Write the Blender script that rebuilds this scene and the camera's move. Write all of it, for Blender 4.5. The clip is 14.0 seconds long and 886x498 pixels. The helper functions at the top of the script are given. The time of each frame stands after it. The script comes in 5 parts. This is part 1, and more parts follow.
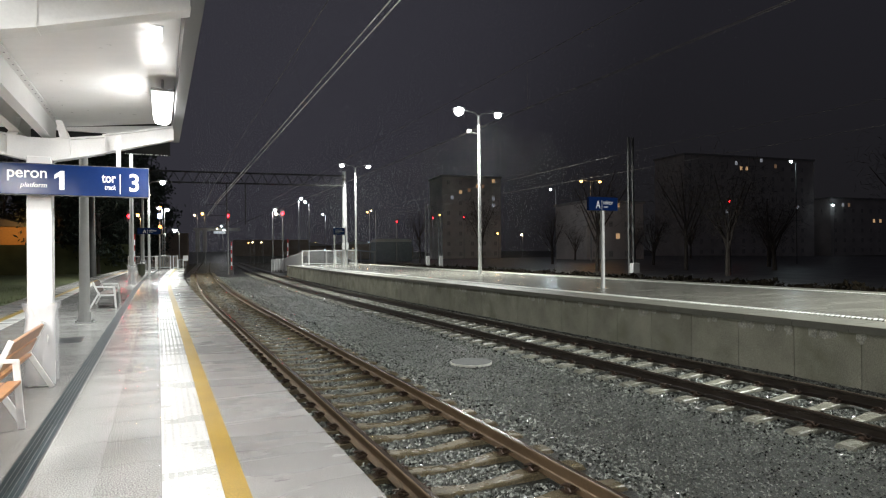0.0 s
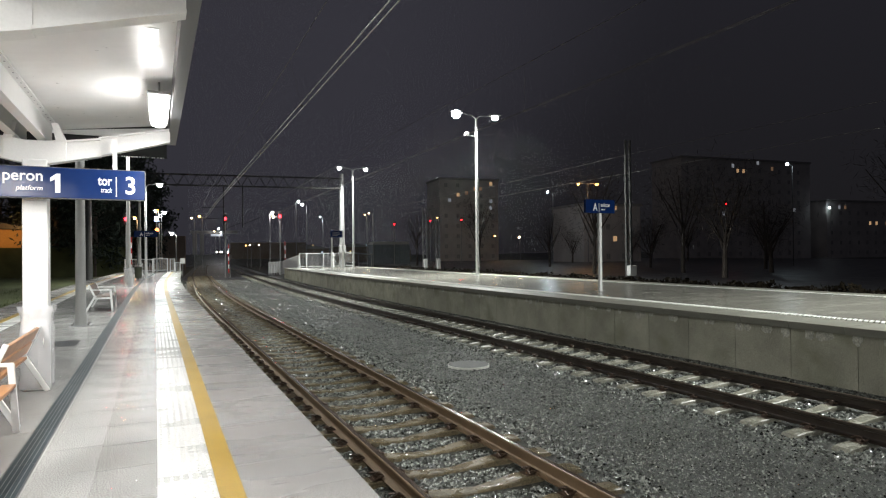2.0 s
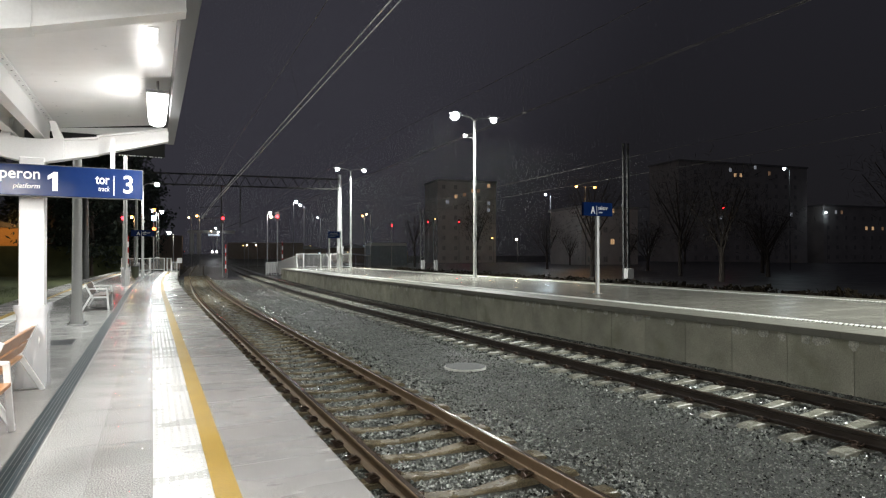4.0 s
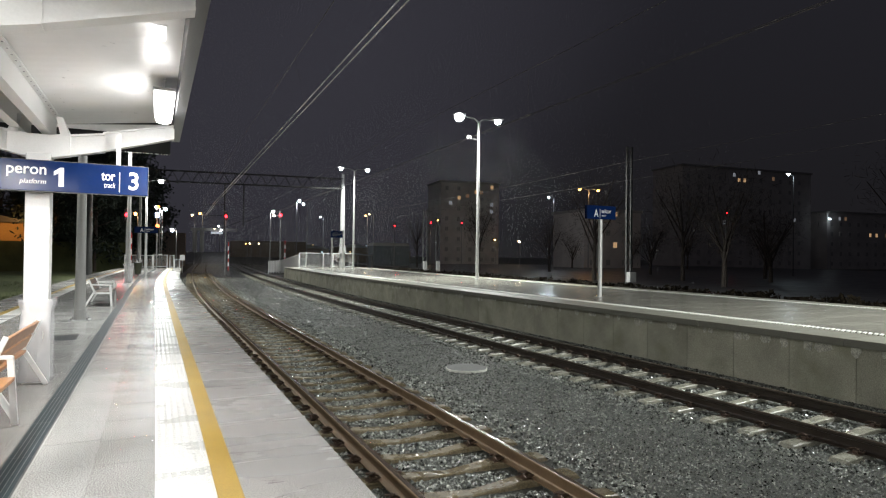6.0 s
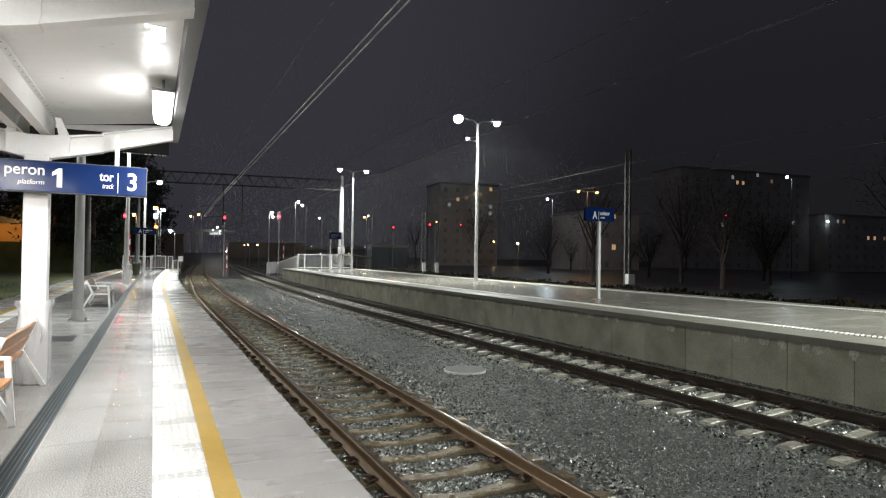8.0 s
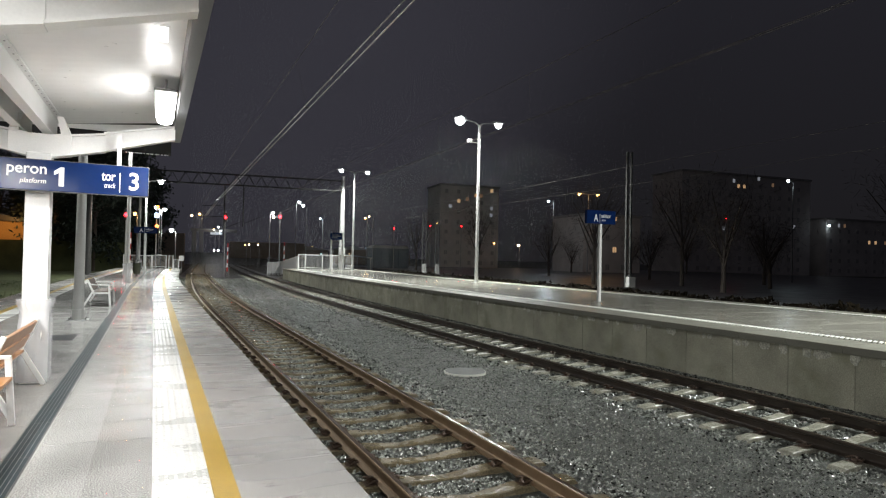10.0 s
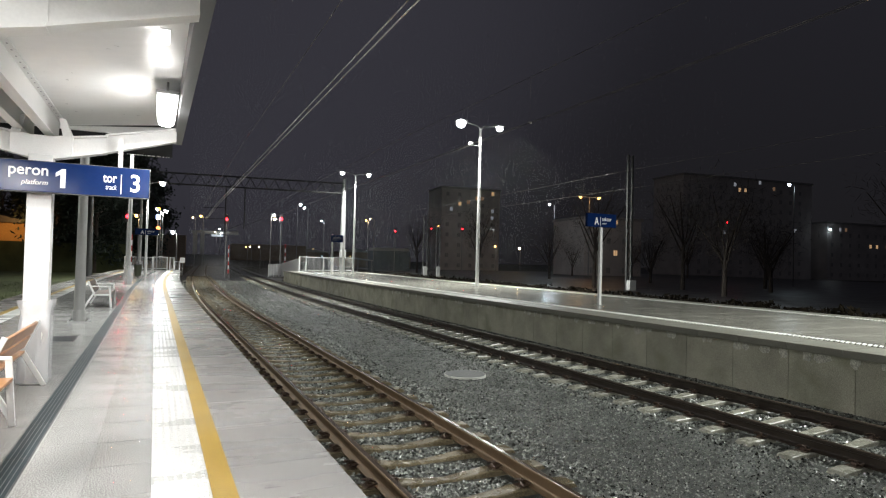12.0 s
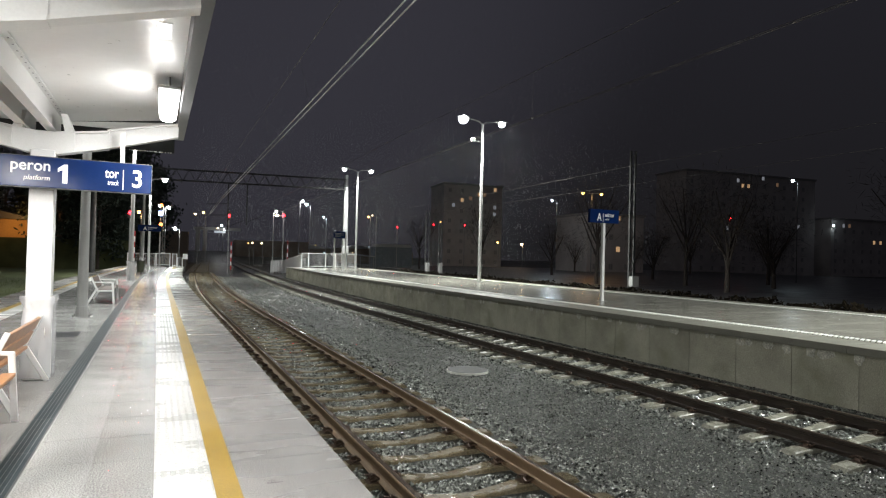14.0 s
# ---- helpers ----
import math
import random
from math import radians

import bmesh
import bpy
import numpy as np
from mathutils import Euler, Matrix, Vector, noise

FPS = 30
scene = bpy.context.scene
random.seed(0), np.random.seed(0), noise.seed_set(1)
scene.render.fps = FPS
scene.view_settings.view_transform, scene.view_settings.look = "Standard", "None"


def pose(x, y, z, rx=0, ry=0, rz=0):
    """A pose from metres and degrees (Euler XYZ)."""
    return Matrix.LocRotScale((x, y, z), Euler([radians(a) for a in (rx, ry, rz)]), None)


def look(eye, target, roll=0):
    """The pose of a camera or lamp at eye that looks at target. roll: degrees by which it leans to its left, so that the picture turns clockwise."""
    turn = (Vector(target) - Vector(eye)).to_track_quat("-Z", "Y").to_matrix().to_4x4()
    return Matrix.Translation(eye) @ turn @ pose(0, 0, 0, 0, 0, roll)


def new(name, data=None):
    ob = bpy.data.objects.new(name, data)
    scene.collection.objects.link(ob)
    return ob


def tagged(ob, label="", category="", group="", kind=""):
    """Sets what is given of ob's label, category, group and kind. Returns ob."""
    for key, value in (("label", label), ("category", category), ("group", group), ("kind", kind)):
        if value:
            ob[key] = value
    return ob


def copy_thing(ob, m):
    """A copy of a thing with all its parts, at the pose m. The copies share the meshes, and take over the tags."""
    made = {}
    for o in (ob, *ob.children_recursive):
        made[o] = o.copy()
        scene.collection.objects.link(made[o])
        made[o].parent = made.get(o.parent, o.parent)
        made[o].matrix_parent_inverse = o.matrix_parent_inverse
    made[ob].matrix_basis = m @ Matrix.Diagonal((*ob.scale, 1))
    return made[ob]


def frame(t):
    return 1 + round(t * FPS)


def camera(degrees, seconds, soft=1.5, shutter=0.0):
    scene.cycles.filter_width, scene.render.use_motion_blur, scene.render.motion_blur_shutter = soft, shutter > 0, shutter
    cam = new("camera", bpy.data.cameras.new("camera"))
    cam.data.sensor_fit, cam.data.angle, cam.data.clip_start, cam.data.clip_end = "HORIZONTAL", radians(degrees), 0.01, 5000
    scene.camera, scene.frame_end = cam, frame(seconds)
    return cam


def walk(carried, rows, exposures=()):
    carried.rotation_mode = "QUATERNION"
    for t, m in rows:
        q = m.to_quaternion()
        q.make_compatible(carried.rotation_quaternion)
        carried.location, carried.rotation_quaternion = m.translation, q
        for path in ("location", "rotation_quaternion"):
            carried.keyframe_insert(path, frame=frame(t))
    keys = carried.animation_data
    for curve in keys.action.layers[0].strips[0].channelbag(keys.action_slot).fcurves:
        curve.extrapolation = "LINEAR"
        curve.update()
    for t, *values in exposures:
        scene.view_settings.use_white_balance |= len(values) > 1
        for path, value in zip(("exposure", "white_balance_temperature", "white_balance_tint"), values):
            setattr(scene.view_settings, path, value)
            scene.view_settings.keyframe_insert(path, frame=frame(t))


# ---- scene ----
cam = camera(73.18, 14.0, soft=1.15)


def view(x, y, z, yaw, pitch, roll):
    a, b = radians(yaw), radians(pitch)
    way = Vector((math.sin(a) * math.cos(b), math.cos(a) * math.cos(b), math.sin(b)))
    eye = Vector((x, y, z))
    return look(eye, eye + way, roll)


# seconds, eye x y z, heading clockwise from +y, upward tilt, roll
PATH = (
    (0, 0.000, 0.000, 1.480, 18.66, 0.16, -0.54),
    (0.5, 0.004, 0.007, 1.481, 18.67, 0.17, -0.53),
    (1, 0.003, 0.006, 1.480, 18.79, 0.24, -0.58),
    (1.5, 0.007, 0.000, 1.481, 18.83, 0.33, -0.61),
    (2, 0.007, 0.002, 1.480, 18.90, 0.41, -0.59),
    (2.5, 0.004, 0.002, 1.480, 19.00, 0.49, -0.53),
    (3, 0.003, 0.003, 1.479, 19.07, 0.52, -0.38),
    (5.5, -0.002, 0.009, 1.483, 19.03, 0.65, 0.35),
    (6, -0.012, -0.002, 1.479, 18.92, 0.66, 0.69),
    (6.5, -0.010, 0.015, 1.482, 18.90, 0.71, 1.03),
    (7, -0.004, 0.013, 1.479, 19.11, 0.77, 0.80),
    (7.5, -0.011, 0.009, 1.483, 19.09, 0.84, 0.78),
    (8, -0.010, 0.000, 1.479, 19.04, 0.82, 0.82),
    (10.5, -0.019, 0.010, 1.486, 19.03, 1.02, 1.36),
    (11, -0.015, 0.008, 1.481, 19.07, 1.13, 1.41),
    (11.5, -0.014, -0.004, 1.484, 19.00, 1.17, 1.35),
    (12, -0.012, -0.007, 1.484, 18.89, 1.21, 1.44),
    (12.5, -0.014, 0.002, 1.480, 18.81, 1.28, 1.46),
    (13, -0.005, 0.005, 1.481, 18.74, 1.21, 1.42),
    (13.5, -0.008, 0.011, 1.481, 18.71, 1.04, 1.35),
    (14, -0.008, 0.010, 1.474, 18.68, 0.85, 1.42),
)
walk(cam, [(t, view(*row)) for t, *row in PATH])

# ---- light ----
world = bpy.data.worlds.new("night")
world.use_nodes = True
scene.world = world
sky = world.node_tree.nodes["Background"]
sky.inputs["Strength"].default_value = 1.0
# the town's light in the low cloud, strongest beyond the station
wn, wl = world.node_tree.nodes, world.node_tree.links.new
where = wn.new("ShaderNodeTexCoord")
toward = wn.new("ShaderNodeVectorMath")
toward.operation = "DOT_PRODUCT"
toward.inputs[1].default_value = Vector((-0.05, 0.9, 0.43)).normalized()
wl(where.outputs["Generated"], toward.inputs[0])
span = wn.new("ShaderNodeMapRange")
span.interpolation_type = "SMOOTHSTEP"
span.inputs["From Min"].default_value, span.inputs["From Max"].default_value = 0.75, 1.0
wl(toward.outputs["Value"], span.inputs["Value"])
tint = wn.new("ShaderNodeMix")
tint.data_type = "RGBA"
tint.inputs["B"].default_value = (0.0345, 0.0335, 0.043, 1)
wl(span.outputs["Result"], tint.inputs["Factor"])
axes = wn.new("ShaderNodeSeparateXYZ")
wl(where.outputs["Generated"], axes.inputs[0])
rise = wn.new("ShaderNodeMapRange")
rise.inputs["From Min"].default_value, rise.inputs["From Max"].default_value = 0.03, 0.4
wl(axes.outputs["Z"], rise.inputs["Value"])
dome = wn.new("ShaderNodeMix")
dome.data_type = "RGBA"
dome.inputs["A"].default_value, dome.inputs["B"].default_value = (0.0110, 0.0105, 0.0120, 1), (0.0160, 0.0156, 0.0200, 1)
wl(rise.outputs["Result"], dome.inputs["Factor"])
wl(dome.outputs["Result"], tint.inputs["A"])
wl(tint.outputs["Result"], sky.inputs["Color"])


def area_light(name, place, target, size_x, size_y, watts, colour=(1, 1, 1), spread=180):
    data = bpy.data.lights.new(name, "AREA")
    data.shape, data.size, data.size_y = "RECTANGLE", size_x, size_y
    data.energy, data.color, data.spread = watts, colour, radians(spread)
    ob = new(name, data)
    ob.matrix_world = look(place, target)
    return ob


def bulb(name, place, watts, colour, size):
    data = bpy.data.lights.new(name, "POINT")
    data.energy, data.color, data.shadow_soft_size = watts, colour, size
    new(name, data).location = place


# ---- materials ----
def rgba(c):
    return (c[0], c[1], c[2], 1)


def material(name, base, rough=0.5, metal=0.0, vary=0.25, size=1.0, grain=60.0, bump=0.2, stain=None, stain_size=0.5,
             stain_amount=0.5, wet=0.0, island=0.0, spec=0.5, depth=0.01, pool_size=0.9, speck=0.0, pool_edge=(0.3, 0.75), pool_stretch=(0.8, 2.4, 1)):
    """A surface with colour variation at two scales, bump, and, where wet, patches of lower roughness."""
    m = bpy.data.materials.new(name)
    m.use_nodes = True
    nt = m.node_tree
    n, link = nt.nodes, nt.links.new
    b = n["Principled BSDF"]
    b.inputs["Metallic"].default_value = metal
    b.inputs["Specular IOR Level"].default_value = spec
    geo = n.new("ShaderNodeNewGeometry")
    big = n.new("ShaderNodeTexNoise")
    big.inputs["Scale"].default_value, big.inputs["Detail"].default_value = size, 6
    fine = n.new("ShaderNodeTexNoise")
    fine.inputs["Scale"].default_value, fine.inputs["Detail"].default_value = grain, 4
    link(geo.outputs["Position"], big.inputs["Vector"])
    link(geo.outputs["Position"], fine.inputs["Vector"])
    mix = n.new("ShaderNodeMix")
    mix.data_type = "RGBA"
    dark = [v * (1 - vary) for v in base]
    light = [min(1, v * (1 + vary)) for v in base]
    mix.inputs["A"].default_value, mix.inputs["B"].default_value = rgba(dark), rgba(light)
    add = n.new("ShaderNodeMath")
    add.operation = "MULTIPLY_ADD"
    add.inputs[1].default_value = 0.5
    half = n.new("ShaderNodeMath")
    half.operation = "MULTIPLY"
    half.inputs[1].default_value = 0.5
    link(fine.outputs["Fac"], half.inputs[0])
    link(big.outputs["Fac"], add.inputs[0])
    link(half.outputs[0], add.inputs[2])
    ramp = n.new("ShaderNodeMapRange")
    ramp.inputs["From Min"].default_value, ramp.inputs["From Max"].default_value = 0.32, 0.68
    link(add.outputs[0], ramp.inputs["Value"])
    link(ramp.outputs["Result"], mix.inputs["Factor"])
    colour = mix.outputs["Result"]
    if island:
        info = n.new("ShaderNodeObjectInfo")
        both = n.new("ShaderNodeMath")
        both.operation = "ADD"
        link(info.outputs["Random"], both.inputs[0])
        link(geo.outputs["Random Per Island"], both.inputs[1])
        wrap = n.new("ShaderNodeMath")
        wrap.operation = "FRACT"
        link(both.outputs[0], wrap.inputs[0])
        span = n.new("ShaderNodeMapRange")
        span.inputs["To Min"].default_value, span.inputs["To Max"].default_value = 1 - island, 1 + island
        link(wrap.outputs[0], span.inputs["Value"])
        hue = n.new("ShaderNodeHueSaturation")
        link(span.outputs["Result"], hue.inputs["Value"])
        link(colour, hue.inputs["Color"])
        colour = hue.outputs["Color"]
    if speck:
        dots = n.new("ShaderNodeMapRange")
        dots.inputs["From Min"].default_value, dots.inputs["From Max"].default_value = 0.36, 0.64
        dots.inputs["To Min"].default_value, dots.inputs["To Max"].default_value = 1 - speck, 1 + speck
        link(fine.outputs["Fac"], dots.inputs["Value"])
        shade = n.new("ShaderNodeHueSaturation")
        link(dots.outputs["Result"], shade.inputs["Value"])
        link(colour, shade.inputs["Color"])
        colour = shade.outputs["Color"]
    if stain:
        spots = n.new("ShaderNodeTexNoise")
        spots.inputs["Scale"].default_value, spots.inputs["Detail"].default_value = stain_size, 5
        link(geo.outputs["Position"], spots.inputs["Vector"])
        cut = n.new("ShaderNodeMapRange")
        cut.inputs["From Min"].default_value, cut.inputs["From Max"].default_value = 0.5, 0.72
        cut.inputs["To Max"].default_value = stain_amount
        link(spots.outputs["Fac"], cut.inputs["Value"])
        over = n.new("ShaderNodeMix")
        over.data_type = "RGBA"
        link(cut.outputs["Result"], over.inputs["Factor"])
        link(colour, over.inputs["A"])
        over.inputs["B"].default_value = rgba(stain)
        colour = over.outputs["Result"]
    link(colour, b.inputs["Base Color"])
    if wet:
        pool = n.new("ShaderNodeTexNoise")
        pool.inputs["Scale"].default_value, pool.inputs["Detail"].default_value = pool_size, 7
        wide = n.new("ShaderNodeVectorMath")
        wide.operation = "MULTIPLY"
        wide.inputs[1].default_value = pool_stretch
        link(geo.outputs["Position"], wide.inputs[0])
        link(wide.outputs["Vector"], pool.inputs["Vector"])
        r = n.new("ShaderNodeMapRange")
        r.inputs["From Min"].default_value, r.inputs["From Max"].default_value = pool_edge
        r.inputs["To Min"].default_value, r.inputs["To Max"].default_value = rough, max(0.03, rough * (1 - wet))
        link(pool.outputs["Fac"], r.inputs["Value"])
        link(r.outputs["Result"], b.inputs["Roughness"])
    else:
        r = n.new("ShaderNodeMapRange")
        r.inputs["To Min"].default_value, r.inputs["To Max"].default_value = rough * 0.8, min(1, rough * 1.2)
        link(fine.outputs["Fac"], r.inputs["Value"])
        link(r.outputs["Result"], b.inputs["Roughness"])
    if bump:
        bn = n.new("ShaderNodeBump")
        bn.inputs["Strength"].default_value, bn.inputs["Distance"].default_value = bump, depth
        link(fine.outputs["Fac"], bn.inputs["Height"])
        link(bn.outputs["Normal"], b.inputs["Normal"])
    return m


def glow(name, colour, strength):
    m = bpy.data.materials.new(name)
    m.use_nodes = True
    b = m.node_tree.nodes["Principled BSDF"]
    b.inputs["Base Color"].default_value = rgba([0.8 * c for c in colour])
    b.inputs["Emission Color"].default_value = rgba(colour)
    b.inputs["Emission Strength"].default_value = strength
    return m


PAVING = material("wet_concrete_paving", (0.29, 0.285, 0.275), 0.25, vary=0.16, size=1.1, grain=105, bump=0.42, wet=0.72, island=0.02, stain=(0.2, 0.195, 0.185), stain_size=0.8, stain_amount=0.35, depth=0.005, speck=0.6, pool_size=1.3, pool_edge=(0.33, 0.68))
STRIP = material("smooth_pale_concrete", (0.335, 0.33, 0.32), 0.25, vary=0.12, size=1.1, grain=105, bump=0.38, wet=0.68, island=0.02, depth=0.005, speck=0.45, pool_size=1.3, pool_edge=(0.33, 0.68))
DARK_PAVING = material("dark_wet_paving", (0.33, 0.325, 0.315), 0.25, vary=0.22, size=0.9, grain=105, bump=0.42, wet=0.68, island=0.04, depth=0.005, speck=0.5, pool_size=1.3, pool_edge=(0.33, 0.68))
COPING = material("concrete_edge_slab", (0.28, 0.272, 0.262), 0.31, vary=0.14, size=1.2, grain=120, bump=0.5, wet=0.25, island=0.015, depth=0.005, speck=0.75)
TACTILE = material("white_tactile_concrete", (0.58, 0.58, 0.565), 0.38, vary=0.08, size=2, grain=110, bump=0.2, wet=0.5, island=0.02, depth=0.003, speck=0.15)
YELLOW = material("yellow_line_paint", (0.34, 0.22, 0.035), 0.45, vary=0.16, size=3, grain=150, bump=0.3, wet=0.15, depth=0.004, speck=0.2)
DRAIN = material("drain_grating_steel", (0.022, 0.037, 0.043), 0.5, metal=0.1, vary=0.2, size=3, grain=80, bump=0.1, spec=0.2)
JOINT = material("joint_sand", (0.27, 0.265, 0.255), 0.6, vary=0.2, grain=150, bump=0.3)
WALL = material("platform_wall_concrete", (0.36, 0.352, 0.278), 0.65, vary=0.34, size=1.6, grain=70, bump=0.15, stain=(0.17, 0.18, 0.11), stain_size=1.1, stain_amount=0.75, island=0.15, speck=0.12)
FAR_PAVING = material("wet_far_paving", (0.20, 0.195, 0.168), 0.27, vary=0.25, size=0.8, grain=90, bump=0.35, wet=0.5, island=0.05, depth=0.004, speck=0.35)
RAIL_SIDE = material("rusty_rail_steel", (0.125, 0.083, 0.046), 0.5, metal=0.4, vary=0.3, size=6, grain=60, bump=0.2)
# far rails: shade on side and foot is put into this colour
RAIL_SHADED = material("shaded_rail_steel", (0.030, 0.022, 0.016), 0.4, metal=0.2, vary=0.35, size=6, grain=60, bump=0.2)
RAIL_TOP = material("polished_rail_steel", (0.075, 0.055, 0.04), 0.2, metal=0.35, vary=0.3, size=4, grain=90, bump=0.05)
SLEEPER = material("wet_concrete_sleeper", (0.135, 0.112, 0.07), 0.45, vary=0.3, size=4, grain=60, bump=0.4, wet=0.9, pool_size=6.0, pool_edge=(0.46, 0.54), pool_stretch=(1, 1, 1), island=0.1, speck=0.25)
FAR_SLEEPER = material("wet_grey_concrete_sleeper", (0.25, 0.245, 0.20), 0.42, vary=0.3, size=4, grain=60, bump=0.4, wet=0.88, pool_size=6.0, pool_edge=(0.45, 0.55), pool_stretch=(1, 1, 1), island=0.12, speck=0.2)
CLIP = material("rusted_clip_steel", (0.06, 0.038, 0.026), 0.3, metal=0.3, vary=0.3, grain=100)
# much darker than STONE: shade between the stones is in this colour
BALLAST = material("shaded_wet_ballast", (0.045, 0.048, 0.042), 0.4, vary=0.6, size=2.0, grain=55, bump=0.9, wet=0.4, depth=0.04, speck=0.6)
STONE = material("wet_crushed_stone", (0.168, 0.177, 0.16), 0.16, vary=0.35, size=6, grain=60, bump=0.3, island=0.97, spec=0.7, speck=0.3)
SOIL = material("dark_wet_ground", (0.07, 0.068, 0.055), 0.7, vary=0.4, size=0.3, grain=8, bump=0.4)
GRASS = material("dark_grass", (0.075, 0.09, 0.035), 0.8, vary=0.45, size=1, grain=30, bump=0.6, depth=0.03)
ASPHALT = material("wet_asphalt", (0.05, 0.05, 0.052), 0.5, vary=0.3, size=0.7, grain=30, bump=0.4, wet=0.4)
FAR_COPING = material("far_edge_slab", (0.185, 0.182, 0.152), 0.45, vary=0.2, size=1.5, grain=140, bump=0.3, wet=0.3, island=0.03, depth=0.003, speck=0.12)
WHITE_STEEL = material("white_painted_steel", (0.78, 0.78, 0.77), 0.35, vary=0.05, size=3, grain=60, bump=0.03)
CEILING = material("glossy_white_roof_sheet", (0.82, 0.82, 0.81), 0.3, vary=0.03, size=2, grain=12, bump=0.0, spec=0.6)
PALE_STEEL = material("pale_zinc_paint", (0.52, 0.52, 0.51), 0.45, metal=0.1, vary=0.1, size=4, grain=70, bump=0.05)
MID_STEEL = material("grey_lattice_steel", (0.035, 0.035, 0.035), 0.7, metal=0.0, vary=0.2, size=4, grain=60, bump=0.1, spec=0.2)
GREY_STEEL = material("galvanised_steel", (0.42, 0.42, 0.42), 0.42, metal=0.55, vary=0.12, size=5, grain=80, bump=0.05)
DARK_STEEL = material("dark_weathered_steel", (0.10, 0.10, 0.10), 0.5, metal=0.4, vary=0.25, size=4, grain=60, bump=0.1)
FASCIA = material("dark_grey_fascia", (0.06, 0.062, 0.065), 0.4, metal=0.3, vary=0.1, size=3, grain=60, bump=0.03)
BLUE = material("blue_sign_enamel", (0.004, 0.018, 0.085), 0.2, vary=0.05, size=2, grain=40, bump=0.01, spec=0.28)
SIGN_WHITE = material("white_sign_film", (0.85, 0.85, 0.85), 0.4, vary=0.02, bump=0)
DARK_WOOD = material("dark_brown_slat", (0.11, 0.07, 0.05), 0.45, vary=0.3, size=8, grain=50, bump=0.1, island=0.15)
WOOD = material("varnished_pine_slat", (0.42, 0.20, 0.08), 0.35, vary=0.3, size=8, grain=50, bump=0.1, island=0.15)
CONCRETE = material("cast_concrete", (0.36, 0.36, 0.34), 0.7, vary=0.2, size=2, grain=60, bump=0.2)
LIME = material("lime_bloom", (0.47, 0.47, 0.41), 0.7, vary=0.4, size=8, grain=40, bump=0.1, speck=0.2)
WHITE_BAR = material("white_tactile_bar", (0.74, 0.74, 0.71), 0.4, vary=0.08, size=3, grain=80, bump=0.05)
LAMP_GLOW = glow("cold_lamp_lens", (0.95, 0.98, 1.0), 40)
TUBE_GLOW = glow("white_tube_cover", (1.0, 0.99, 0.97), 11)
REFLECTION_GLOW = glow("ceiling_reflection_glow", (1.0, 0.99, 0.97), 3)
AMBER_GLOW = glow("sodium_lamp_lens", (1.0, 0.50, 0.14), 12)
WARM_GLOW = glow("warm_lamp_lens", (1.0, 0.75, 0.42), 14)
RED_GLOW = glow("red_signal_lens", (1.0, 0.009, 0.014), 32)


